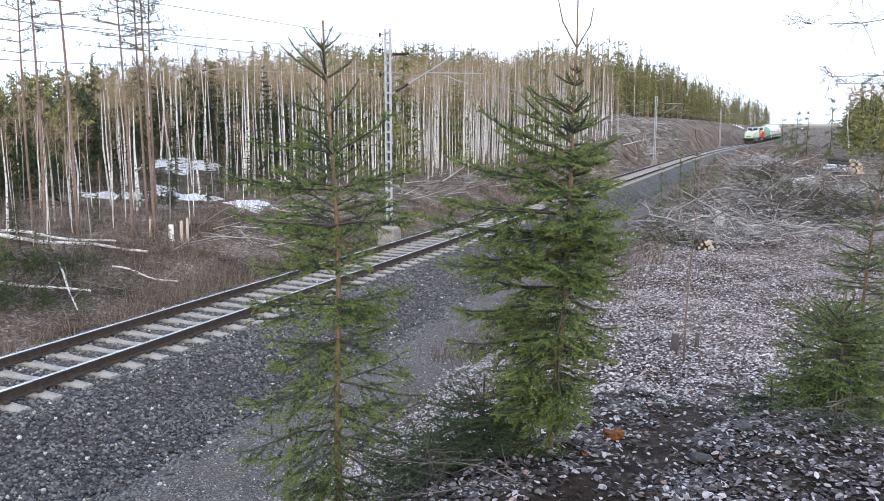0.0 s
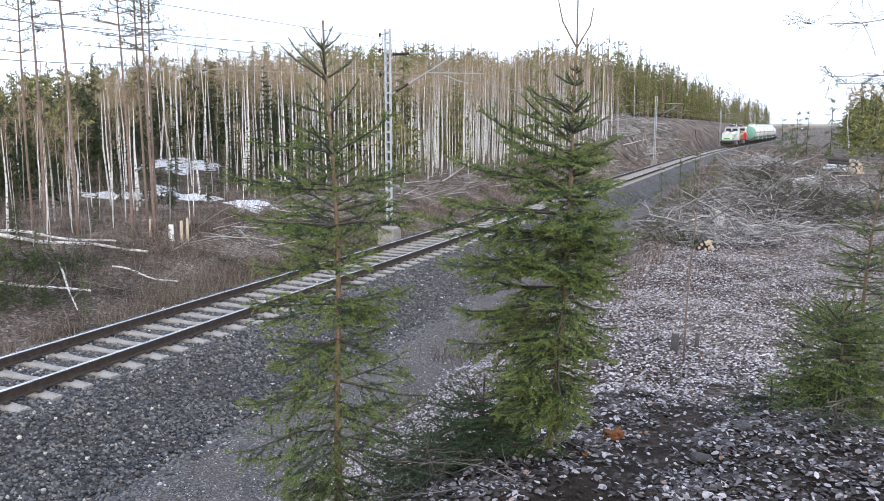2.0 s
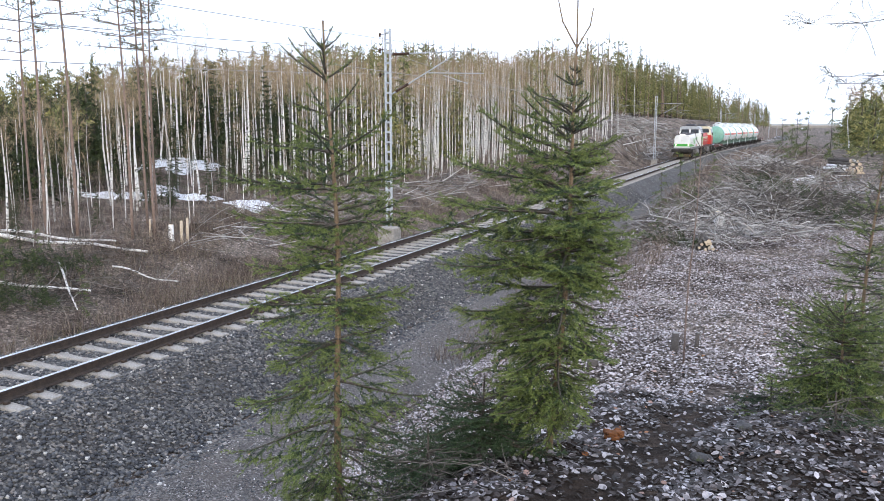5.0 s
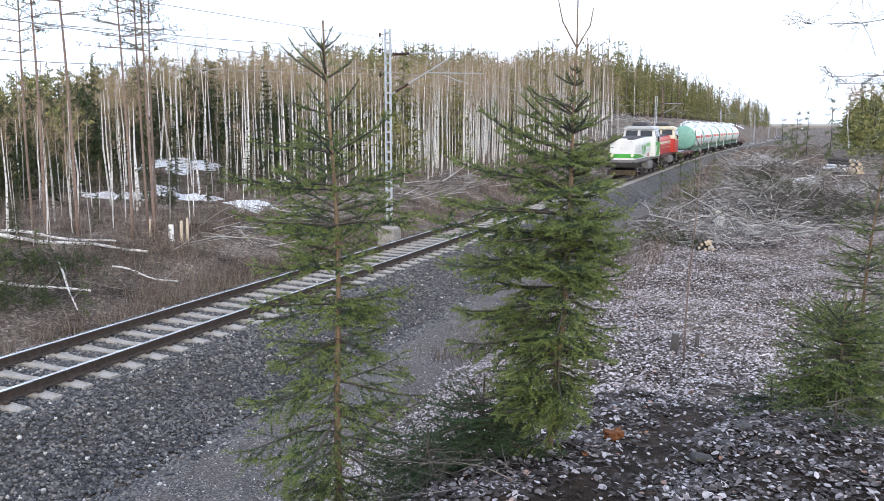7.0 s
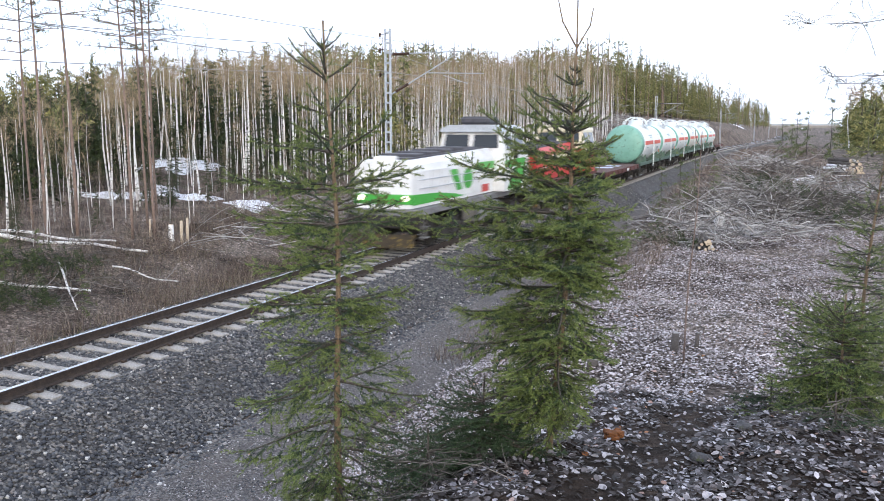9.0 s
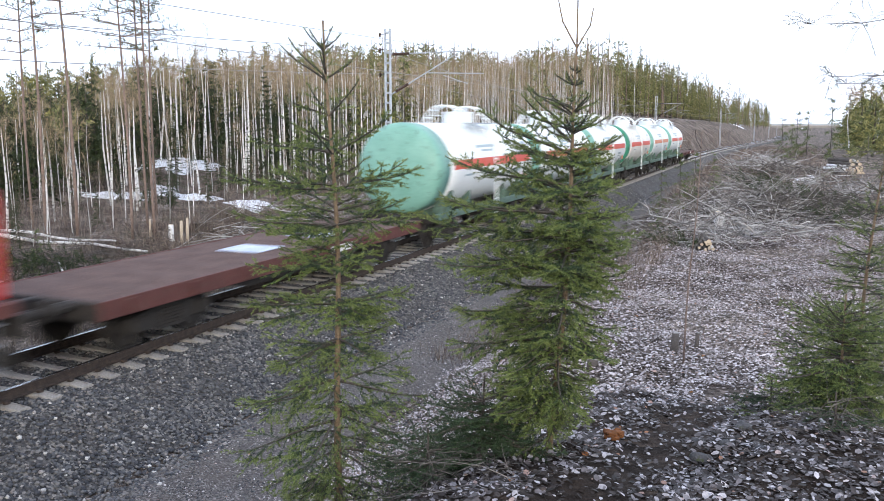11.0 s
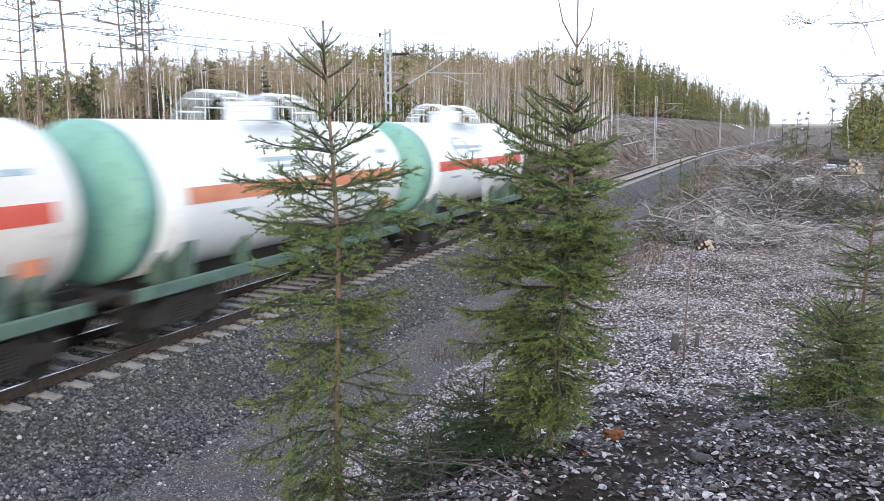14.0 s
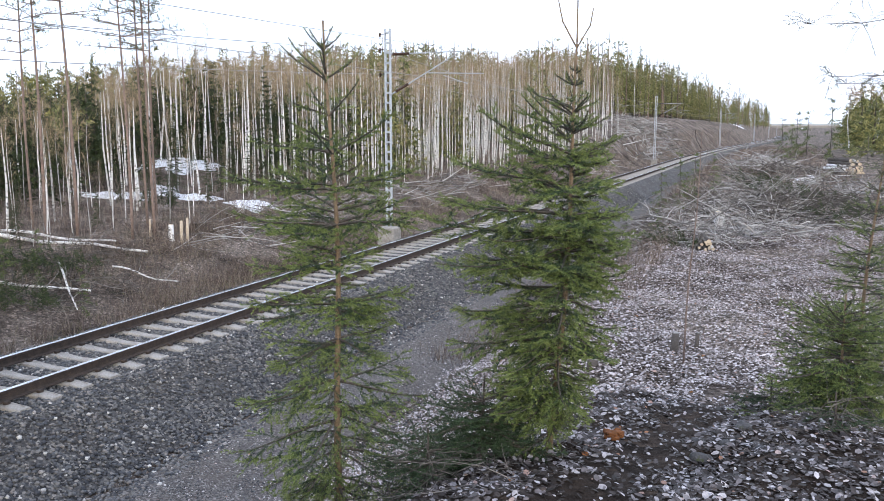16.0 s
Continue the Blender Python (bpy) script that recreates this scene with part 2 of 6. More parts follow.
M_deck = mottled("rusty_deck", (0.075, 0.042, 0.035), (0.135, 0.082, 0.068), 2, 0.85, fine=20)
M_wagonred = mottled("oxide_red_frame", (0.075, 0.027, 0.023), (0.135, 0.046, 0.038), 3, 0.7, c3=(0.09, 0.05, 0.04))
M_glass, _nt, _b = material("dark_cab_glass", 0.06, 0, 0.5)
_b.inputs["Base Color"].default_value = (0.025, 0.03, 0.035, 1)
M_lamp, _nt, _b = material("lit_headlamp", 0.3)
_b.inputs["Base Color"].default_value = (0.9, 0.85, 0.7, 1)
_b.inputs["Emission Color"].default_value = (1.0, 0.93, 0.72, 1)
_b.inputs["Emission Strength"].default_value = 2.5
M_blue = mottled("blue_white_tarp", (0.35, 0.45, 0.70), (0.75, 0.80, 0.88), 3, 0.5)


# ---------------- mesh helpers ----------------
class Acc:
    """Collects vertices and faces for one mesh."""

    def __init__(self):
        self.v, self.f = [], []

    def add(self, verts, faces):
        o = len(self.v)
        self.v.extend(verts)
        self.f.extend([tuple(i + o for i in q) for q in faces])

    def tube(self, pts, radii, n=5, cap=True):
        o = len(self.v)
        pts = [Vector(p) for p in pts]
        for i, p in enumerate(pts):
            d = (pts[min(i + 1, len(pts) - 1)] - pts[max(i - 1, 0)]).normalized()
            a = d.cross(Vector((0, 0, 1)) if abs(d.z) < 0.9 else Vector((1, 0, 0))).normalized()
            b = d.cross(a)
            for k in range(n):
                t = 2 * math.pi * k / n
                self.v.append(tuple(p + (a * math.cos(t) + b * math.sin(t)) * radii[i]))
        for i in range(len(pts) - 1):
            for k in range(n):
                self.f.append((o + i * n + k, o + i * n + (k + 1) % n, o + (i + 1) * n + (k + 1) % n, o + (i + 1) * n + k))
        if cap:
            self.f.append(tuple(o + k for k in range(n))[::-1])
            self.f.append(tuple(o + (len(pts) - 1) * n + k for k in range(n)))

    def box(self, x0, x1, y0, y1, z0, z1, c=0.0):
        """A box with chamfered upright edges and rims."""
        c = min(c, (x1 - x0) / 3, (y1 - y0) / 3, (z1 - z0) / 3)
        if c <= 0:
            self.add([(x, y, z) for z in (z0, z1) for y in (y0, y1) for x in (x0, x1)],
                     [(0, 2, 3, 1), (4, 5, 7, 6), (0, 1, 5, 4), (1, 3, 7, 5), (3, 2, 6, 7), (2, 0, 4, 6)])
            return
        rings = []
        for z, i in ((z0, c), (z0 + c, 0), (z1 - c, 0), (z1, c)):
            a, b, d, e = x0 + i, x1 - i, y0 + i, y1 - i
            rings.append([(a + c, d, z), (b - c, d, z), (b, d + c, z), (b, e - c, z), (b - c, e, z), (a + c, e, z), (a, e - c, z), (a, d + c, z)])
        self.loft(rings)

    def loft(self, rings, caps=True):
        o, n = len(self.v), len(rings[0])
        for r in rings:
            self.v.extend(r)
        for i in range(len(rings) - 1):
            for k in range(n):
                self.f.append((o + i * n + k, o + i * n + (k + 1) % n, o + (i + 1) * n + (k + 1) % n, o + (i + 1) * n + k))
        if caps:
            self.f.append(tuple(o + k for k in range(n))[::-1])
            self.f.append(tuple(o + (len(rings) - 1) * n + k for k in range(n)))

    def mesh(self, name, mats, smooth=False):
        me = bpy.data.meshes.new(name)
        me.from_pydata(self.v, [], self.f)
        for m in (mats if isinstance(mats, (list, tuple)) else [mats]):
            me.materials.append(m)
        if smooth:
            me.polygons.foreach_set("use_smooth", [True] * len(me.polygons))
        me.update()
        return me


def quick_mesh(name, verts, faces, mat, smooth=False):
    """A mesh from numpy arrays: verts (n, 3), faces (m, 3 or 4)."""
    me = bpy.data.meshes.new(name)
    n, k = len(faces), faces.shape[1]
    me.vertices.add(len(verts))
    me.vertices.foreach_set("co", np.asarray(verts, dtype=np.float32).ravel())
    me.loops.add(n * k)
    me.loops.foreach_set("vertex_index", np.asarray(faces, dtype=np.int32).ravel())
    me.polygons.add(n)
    me.polygons.foreach_set("loop_start", np.arange(0, n * k, k, dtype=np.int32))
    if smooth:
        me.polygons.foreach_set("use_smooth", np.ones(n, dtype=bool))
    me.materials.append(mat)
    me.update(calc_edges=True)
    me.validate()
    return me


def part(name, acc, mat, parent, label="", smooth=False):
    ob = new(name, acc.mesh(name, mat, smooth) if isinstance(acc, Acc) else acc)
    ob.parent = parent
    return tagged(ob, label)


def thing(name, label, category, group="", kind="", at=(0, 0, 0), rz=0.0):
    ob = new(name)
    ob.empty_display_size = 0.2
    ob.matrix_world = pose(*at, 0, 0, rz)
    return tagged(ob, label, category, group, kind)


# ---------------- lie of the land ----------------
def track_x(y):
    """Straight, a curve to the right from 100 m on, and a gentle one back beyond 215 m."""
    if y < 100:
        return 0.0
    if y < 215:
        return (y - 100) ** 2 / 3200
    d = min(y, 330) - 215
    return 4.133 + 0.0719 * d - 0.0002 * d * d + 0.0259 * max(0.0, y - 330)


def track_slope(y):
    return 0.0 if y < 100 else (y - 100) / 1600 if y < 215 else 0.0719 - 0.0004 * (min(y, 330) - 215)


def sm(a, b, v):
    t = np.clip((v - a) / (b - a), 0, 1)
    return t * t * (3 - 2 * t)


TX_Y = np.linspace(-2000, 2500, 2251)
TX_X = np.array([track_x(y) for y in TX_Y])
PLATEAU_Y = np.array([-50, 0, 3, 5, 9, 13, 17, 22, 34, 43, 70, 120, 250, 2500.0])
PLATEAU_Z = np.array([2.6, 2.45, 2.2, 1.85, 1.15, 0.85, 0.7, 0.75, 1.15, 1.6, 1.8, 1.1, 0.6, 4])


def land(x, y):
    """Height of the ground, for arrays."""
    x, y = np.asarray(x, float), np.asarray(y, float)
    u = x - np.interp(y, TX_Y, TX_X)
    # right of the track: ballast slope, service strip, clearing
    plat = np.interp(y, PLATEAU_Y, PLATEAU_Z)
    edge = 10.2 - 1.0 * sm(9, 15, y) - 1.1 * sm(16, 30, y) + 0.4 * np.sin(y * 0.31)
    right = -1.05 + (plat + 1.05) * sm(5.2, edge, u) + 0.02 * np.clip(u - 12, 0, 200)
    # left: ditch, brush strip, forest floor rising inland and along the line
    rise = 0.8 * sm(14, 34, y) + 0.9 * sm(60, 110, y)
    left = -1.15 + (1.0 + rise) * sm(-5.0, -10.5, u) + 0.02 * np.clip(-u - 10, 0, 100)
    left = left + 4.4 * sm(-5.5, -17, u) * sm(84, 132, y) - 1.5 * sm(-5.5, -17, u) * sm(200, 420, y)
    left = left + 1.5 * np.exp(-((u + 20) / 4.5) ** 2 - ((y - 37) / 5.0) ** 2)
    # trodden path beside a bank of humus, near the viewpoint
    near = sm(11, 8, y) * sm(7.5, 9, x)
    right = right + near * (0.26 * np.exp(-((x - 12.1) / 0.85) ** 2 - ((y - 5.8) / 1.3) ** 2) - 0.05 * np.exp(-((x - 10.42 - 0.08 * y) / 0.3) ** 2))
    right = right + near * (0.022 * np.sin(7 * x + 2.1 * y) * np.sin(6.3 * y - 1.9 * x) + 0.012 * np.sin(15 * x + 3) * np.sin(13 * y + 5 * x))
    base = np.where(u > 0, right, left)
    shoulder = -0.26 - (np.abs(u) - 1.55) * 0.62
    bed = np.where(np.abs(u) < 1.55, -0.26, np.maximum(shoulder, base))
    out = np.where(np.abs(u) < 5.0, np.maximum(bed, np.where(np.abs(u) < 3.2, np.minimum(base, bed), base)), base)
    rough = 0.06 * np.sin(x * 1.7 + 0.6 * y) * np.sin(y * 1.3 - 0.4 * x) + 0.03 * np.sin(x * 4.1) * np.sin(y * 3.7 + x)
    return out + rough * sm(2.6, 5.5, np.abs(u))


def land1(x, y):
    return float(land(x, y))


def axis(*pieces):
    a = [np.arange(lo, hi, st) for lo, hi, st in pieces]
    return np.unique(np.round(np.concatenate(a), 4))


GX = axis((-1500, -200, 100), (-200, -60, 10), (-60, -14, 2), (-14, 18, 0.25), (18, 60, 2), (60, 200, 10), (200, 1501, 100))
GY = axis((-800, -40, 40), (-40, 0, 2), (0, 40, 0.25), (40, 120, 1.0), (120, 400, 4), (400, 1000, 40), (1000, 2501, 150))
gx, gy = np.meshgrid(GX, GY)
gz = land(gx, gy) - 0.02
nx, ny = len(GX), len(GY)
ii = (np.arange(ny - 1)[:, None] * nx + np.arange(nx - 1)[None, :]).ravel()
ground = new("ground", quick_mesh("ground", np.stack([gx.ravel(), gy.ravel(), gz.ravel()], 1), np.stack([ii, ii + 1, ii + nx + 1, ii + nx], 1), M_ground, True))
tagged(ground, "brown forest ground with leaf litter, bare soil and moss", "ground", kind="structure")

# ---------------- track ----------------
LINE = [y for y in range(-180, 100, 20)] + [y for y in range(100, 460, 6)]


def sweep(name, profile, mat, off=0.0, ys=LINE):
    a = Acc()
    a.loft([[(track_x(y) + off + px, y, pz) for px, pz in profile] for y in ys])
    return a.mesh(name, mat)


bed_ob = new("ballast_bed", sweep("ballast_bed", [(-3.0, -1.2), (-1.62, -0.25), (1.62, -0.25), (3.2, -1.2)], M_ballast_bed))
tagged(bed_ob, "grey crushed stone bed under the railway track", "ballast", kind="structure")

for off in (-0.7975, 0.7975):
    rail = thing("rail", "rusty steel rail with a polished running top", "rail", "rails of the track")
    part("rail_body", sweep("rail_body", [(-0.07, -0.172), (0.07, -0.172), (0.07, -0.160), (0.012, -0.140), (0.012, -0.05), (0.036, -0.040), (0.036, -0.008), (-0.036, -0.008), (-0.036, -0.040), (-0.012, -0.05), (-0.012, -0.140), (-0.07, -0.160)], M_rail, off), M_rail, rail)
    part("running_surface", sweep("running_surface", [(-0.034, -0.007), (0.034, -0.007), (0.028, 0.0), (-0.028, 0.0)], M_railtop, off), M_railtop, rail, "shiny worn rail top")

# concrete sleepers: wide ends, waisted middle
sl = Acc()
prof = [(-1.30, 0.135, -0.21), (-0.95, 0.14, -0.185), (-0.55, 0.125, -0.185), (-0.2, 0.11, -0.215), (0.2, 0.11, -0.215), (0.55, 0.125, -0.185), (0.95, 0.14, -0.185), (1.30, 0.135, -0.21)]
sl.loft([[(x, -w, -0.40), (x, -w + 0.015, z - 0.02), (x, -w + 0.04, z), (x, w - 0.04, z), (x, w - 0.015, z - 0.02), (x, w, -0.40)] for x, w, z in prof])
sl_me = sl.mesh("sleeper", M_concrete)
clip = Acc()
for sx in (-0.7975, 0.7975):
    for d in (-0.13, 0.13):
        clip.box(sx + d - 0.035, sx + d + 0.035, -0.05, 0.05, -0.19, -0.135, 0.01)
clip_me = clip.mesh("rail_clip", M_rail)
track = thing("railway_track", "row of grey concrete railway sleepers in ballast", "railway track", kind="structure")
SL0 = 8.839
far_sl = Acc()
for k in range(-40, 500):
    y = SL0 + 0.61 * k - 0.13
    m = pose(track_x(y), y, 0, 0, 0, -math.degrees(math.atan(track_slope(y))) + random.uniform(-0.5, 0.5))
    if -20 <= k < 250:
        for nm, me in (("sleeper", sl_me), ("rail_clips", clip_me)):
            if nm == "rail_clips" and k > 60:
                continue
            o = new(nm, me)
            o.parent, o.matrix_local = track, m
    else:
        far_sl.add([tuple(m @ Vector(v)) for v in sl.v], sl.f)
part("far_sleepers", far_sl, M_concrete, track)

# ---------------- overhead line ----------------
MAST_Y = (-45.0, 30.4, 106.7, 188.0, 262.0, 340.0, 430.0)


def make_mast():
    t = thing("catenary_mast", "galvanised lattice railway mast on a concrete foot", "mast", "masts along the track")
    a = Acc()
    for s in (-1, 1):
        a.box(s * 0.105 - 0.03, s * 0.105 + 0.03, -0.06, 0.06, 0.0, 7.85, 0.01)
    part("posts", a, M_galv, t)
    a = Acc()
    for k in range(20):
        z = 0.25 + k * 0.39
        a = Acc()
        a.box(-0.11, 0.11, -0.066, 0.066, z, z + 0.08, 0.01)
        part("batten_plate", a, M_galv, t)
    a = Acc()
    a.box(-0.36, 0.36, -0.40, 0.40, -1.3, -0.02, 0.05)
    part("concrete_foot", a, M_concrete, t, "weathered concrete foundation block")
    a = Acc()
    a.tube([(0.13, -0.02, 6.85), (3.15, -0.02, 6.88)], [0.03, 0.024], 6)
    a.tube([(0.13, -0.02, 5.28), (2.95, -0.02, 6.80)], [0.032, 0.024], 6)
    a.tube([(1.75, -0.02, 6.10), (4.05, -0.02, 6.02)], [0.022, 0.018], 6)
    a.tube([(2.35, 0.05, 6.00), (3.35, 0.05, 5.66)], [0.016, 0.014], 5)
    a.tube([(2.2, -0.02, 6.86), (2.2, -0.02, 6.10)], [0.008, 0.008], 4)
    part("cantilever_arm", a, M_galv, t)
    for p, q in (((0.22, -0.02, 6.852), (0.95, -0.02, 6.858)), ((0.35, -0.02, 5.40), (0.90, -0.02, 5.695))):
        a = Acc()
        p, q = Vector(p), Vector(q)
        a.tube([p.lerp(q, k / 14) for k in range(15)], [0.07 if k % 2 else 0.04 for k in range(15)], 8)
        part("insulator", a, M_insul, t, "brown ribbed insulator")
    for z in (7.65, 7.05, 6.10):
        a = Acc()
        a.tube([(-0.16, 0, z), (-0.34, 0, z)], [0.02, 0.02], 5)
        a.tube([(-0.34, 0, z - 0.12), (-0.34, 0, z - 0.06), (-0.34, 0, z), (-0.34, 0, z + 0.06)], [0.05, 0.03, 0.05, 0.03], 7)
        part("bracket", a, M_insul, t)
    return t


mast = make_mast()
for k, y in enumerate(MAST_Y):
    m = pose(track_x(y) - 3.1, y, -0.05, 0, 0, -math.degrees(math.atan(track_slope(y))))
    if k == 0:
        mast.matrix_world = m
    else:
        copy_thing(mast, m)


def wire(name, off, z, sag, rad, label):
    for y0, y1 in zip(MAST_Y[:-1], MAST_Y[1:]):
        a, n = Acc(), 14
        a.tube([(track_x(y0 + (y1 - y0) * k / n) + off, y0 + (y1 - y0) * k / n, z - sag * 4 * (k / n) * (1 - k / n)) for k in range(n + 1)], [rad] * (n + 1), 4)
        tagged(new(name, a.mesh(name, M_wire)), label, "wire", "overhead wires")


wire("messenger_wire", 0.05, 6.88, 0.75, 0.007, "thin dark messenger wire above the track")
wire("contact_wire", 0.15, 5.66, 0.03, 0.008, "thin copper contact wire above the track")
wire("return_wire", -3.44, 7.0, 1.2, 0.009, "sagging aluminium return conductor on the masts")
wire("feeder_wire", -3.44, 6.05, 1.0, 0.009, "sagging aluminium feeder conductor on the masts")


# ---------------- train ----------------
def wheelset_mesh(r=0.475):
    a = Acc()
    for s in (-1, 1):
        x = s * 0.7975
        prof = [(x - s * 0.065, 0.12), (x - s * 0.065, r + 0.028), (x - s * 0.032, r + 0.028), (x - s * 0.028, r), (x + s * 0.065, r - 0.004), (x + s * 0.065, r - 0.06), (x + s * 0.02, r - 0.07), (x + s * 0.02, 0.16), (x + s * 0.06, 0.12)]
        n = 24
        a.loft([[(px, pr * math.cos(2 * math.pi * k / n), pr * math.sin(2 * math.pi * k / n)) for k in range(n)] for px, pr in (prof if s < 0 else prof)])
    a.tube([(-1.05, 0, 0), (1.05, 0, 0)], [0.075, 0.075], 10)
    for s in (-1, 1):
        for k in range(5):
            t = k * 2 * math.pi / 5
            a.box(s * 0.835 - 0.02, s * 0.835 + 0.02, 0.24 * math.cos(t) - 0.05, 0.24 * math.cos(t) + 0.05, 0.24 * math.sin(t) - 0.05, 0.24 * math.sin(t) + 0.05, 0.01)
    return a.mesh("wheelset", M_black)


WHEEL_ME = wheelset_mesh()
WHEELS = []


def add_bogie(t, y, base, mat=None, side=0.0):
    mat = mat or M_black
    a = Acc()
    for s in (-1, 1):
        x = s * 1.02
        ring = []
        for yy, z0, z1 in ((-base / 2 - 0.28, 0.40, 0.60), (-base / 2 + 0.25, 0.36, 0.66), (-0.42, 0.26, 0.80), (0.42, 0.26, 0.80), (base / 2 - 0.25, 0.36, 0.66), (base / 2 + 0.28, 0.40, 0.60)):
            ring.append([(x - 0.07, y + yy, z0), (x + 0.07, y + yy, z0), (x + 0.07, y + yy, z1), (x - 0.07, y + yy, z1)])
        a.loft(ring)
        for d in (-base / 2, base / 2):
            a.box(x - 0.13 + s * 0.06, x + 0.13 + s * 0.06, y + d - 0.16, y + d + 0.16, 0.33, 0.64, 0.04)
        for d in (-0.2, 0.0, 0.2):
            a.tube([(x + s * 0.05, y + d, 0.32 + 0.03 * k) for k in range(12)], [0.075 if k % 2 else 0.05 for k in range(12)], 8)
    a.box(-1.0, 1.0, y - 0.22, y + 0.22, 0.52, 0.86, 0.04)
    part("bogie_frame", a, mat, t)
    for d in (-base / 2, base / 2):
        w = new("wheelset", WHEEL_ME)
        w.parent = t
        w.location = (0, y + d, 0.475)
        WHEELS.append(w)


def add_ends(t, half, z=1.06, rad=0.2):
    for e in (-1, 1):
        for s in (-1, 1):
            a = Acc()
            a.tube([(s * 0.9, e * (half - 0.62), z), (s * 0.9, e * (half - 0.25), z), (s * 0.9, e * (half - 0.24), z), (s * 0.9, e * (half - 0.06), z)], [0.10, 0.10, 0.07, 0.07], 10)
            a.tube([(s * 0.9, e * (half - 0.06), z), (s * 0.9, e * half, z)], [rad, rad * 0.92], 12)
            part("buffer", a, M_black, t)
        a = Acc()
        a.box(-0.09, 0.09, min(e * (half - 0.7), e * half), max(e * (half - 0.7), e * half), z - 0.14, z + 0.06, 0.02)
        part("coupler", a, M_black, t)


def extrude_profile(prof, y0, y1, c=0.0, tip=None):
    """prof: closed (x, z) outline, swept from y0 to y1, rounded a little at both ends."""
    a = Acc()
    cx, cz = 0.0, sum(p[1] for p in prof) / len(prof)

    def ring(y, k):
        return [(cx + (x - cx) * k, y, cz + (z - cz) * k) for x, z in prof]
    a.loft([ring(y0, 1 - c), ring(y0 + 0.06, 1), ring(y1 - 0.06, 1), ring(y1, 1 - c)] if c else [ring(y0, 1), ring(y1, 1)])
    return a


def slab(a, y, z, x, t=0.006):
    """A thin plate with the outline (y, z) on the side plane at x."""
    n = len(y)
    s = 1 if x > 0 else -1
    v = [(x, yy, zz) for yy, zz in zip(y, z)] + [(x + s * t, yy, zz) for yy, zz in zip(y, z)]
    a.add(v, [tuple(range(n)), tuple(range(n, 2 * n))] + [(k, (k + 1) % n, n + (k + 1) % n, n + k) for k in range(n)])


def make_loco(name, label, body, top, cabm, new_livery):
    """Diesel locomotive with a long hood, a tall cab and a short hood; it runs with the long hood ahead (-y)."""
    t = thing(name, label, "locomotive", "locomotives of the train")
    F, R = -6.7, 6.3
    CF, CR = F + 8.0, F + 10.9      # cab
    W, WF = 0.98, 1.16              # half widths of hood and frame
    a = Acc()
    a.box(-WF, WF, F - 0.05, R + 0.05, 1.16, 1.40, 0.03)
    part("underframe", a, M_beam if new_livery else M_wagonred, t, "grimy frame beam")
    hood = [(-W, 1.38), (W, 1.42), (W, 2.62), (W - 0.06, 2.86), (W - 0.24, 3.04), (-W + 0.24, 3.04), (-W + 0.06, 2.86), (-W, 2.62)]
    a = Acc()
    rows = []
    for y, k, dz in ((F, 0.97, -0.14), (F + 0.07, 1.0, -0.12), (CF - 0.3, 1.0, 0.10), (CF, 1.0, 0.11)):
        rows.append([(x * k, y, z + (dz if z > 2.6 else 0)) for x, z in hood])
    a.loft(rows)
    part("long_hood", a, body, t)
    part("short_hood", extrude_profile([(x, z + (0.15 if z > 2 else 0)) for x, z in hood], CR, R, 0.03), body, t)
    # hood deck with grilles and lids
    a = Acc()
    a.loft([[(-W + 0.22, y, 2.6), (W - 0.22, y, 2.6), (W - 0.26, y, z), (-W + 0.26, y, z)] for y, z in ((F + 0.5, 2.99), (CF, 3.19))])
    part("hood_deck", a, M_darkgrey, t, "dark grey walkway on the hood")
    for k in range(4):
        a = Acc()
        a.box(-0.62, 0.62, F + 1.0 + k * 1.25, F + 1.95 + k * 1.25, 2.95, 3.10 + k * 0.045, 0.03)
        part("hood_hatch", a, M_darkgrey, t)
    # side doors of the hood
    for s in (-1, 1):
        for k in range(8):
            a = Acc()
            y0 = F + 0.75 + k * 0.82
            slab(a, [y0, y0 + 0.76, y0 + 0.76, y0], [1.55, 1.55, 2.58, 2.58], s * (W + 0.001), 0.018)
            part("hood_door", a, body, t)
        a = Acc()
        for z in (2.02, 2.30):
            a.tube([(s * (W + 0.06), F + 0.5, z), (s * (W + 0.06), CF, z)], [0.014, 0.014], 5)
        part("handrail", a, M_galv if new_livery else M_cream, t)
    # cab with sloping windscreens
    cw = 1.45
    cab = [(-cw, 1.42), (cw, 1.42), (cw, 3.0), (cw - 0.20, 3.78), (-cw + 0.20, 3.78), (-cw, 3.0)]
    a = Acc()
    rr = []
    for y, k in ((CF - 0.02, 0), (CF, 0), (CR, 0), (CR + 0.02, 0)):
        rr.append([(x, y + (0.22 if y < CF + 0.1 else -0.16) * (1 if z > 3.5 else 0), z) for x, z in cab])
    a.loft(rr)
    part("cab", a, cabm if new_livery else body, t)
    if not new_livery:
        up = [(-cw - 0.005, 2.78), (cw + 0.005, 2.78), (cw + 0.005, 3.0), (cw - 0.195, 3.785), (-cw + 0.195, 3.785), (-cw - 0.005, 3.0)]
        a = Acc()
        a.loft([[(x, y + (0.22 if y < CF + 0.1 else -0.16) * (1 if z > 3.5 else 0), z) for x, z in up] for y in (CF - 0.026, CF, CR, CR + 0.026)])
        part("upper_cab", a, cabm, t, "cream upper cab")
    a = Acc()
    roof = [(-cw + 0.12, 3.76), (cw - 0.12, 3.76), (cw - 0.20, 3.92), (cw - 0.55, 4.05), (-cw + 0.55, 4.05), (-cw + 0.20, 3.92)]
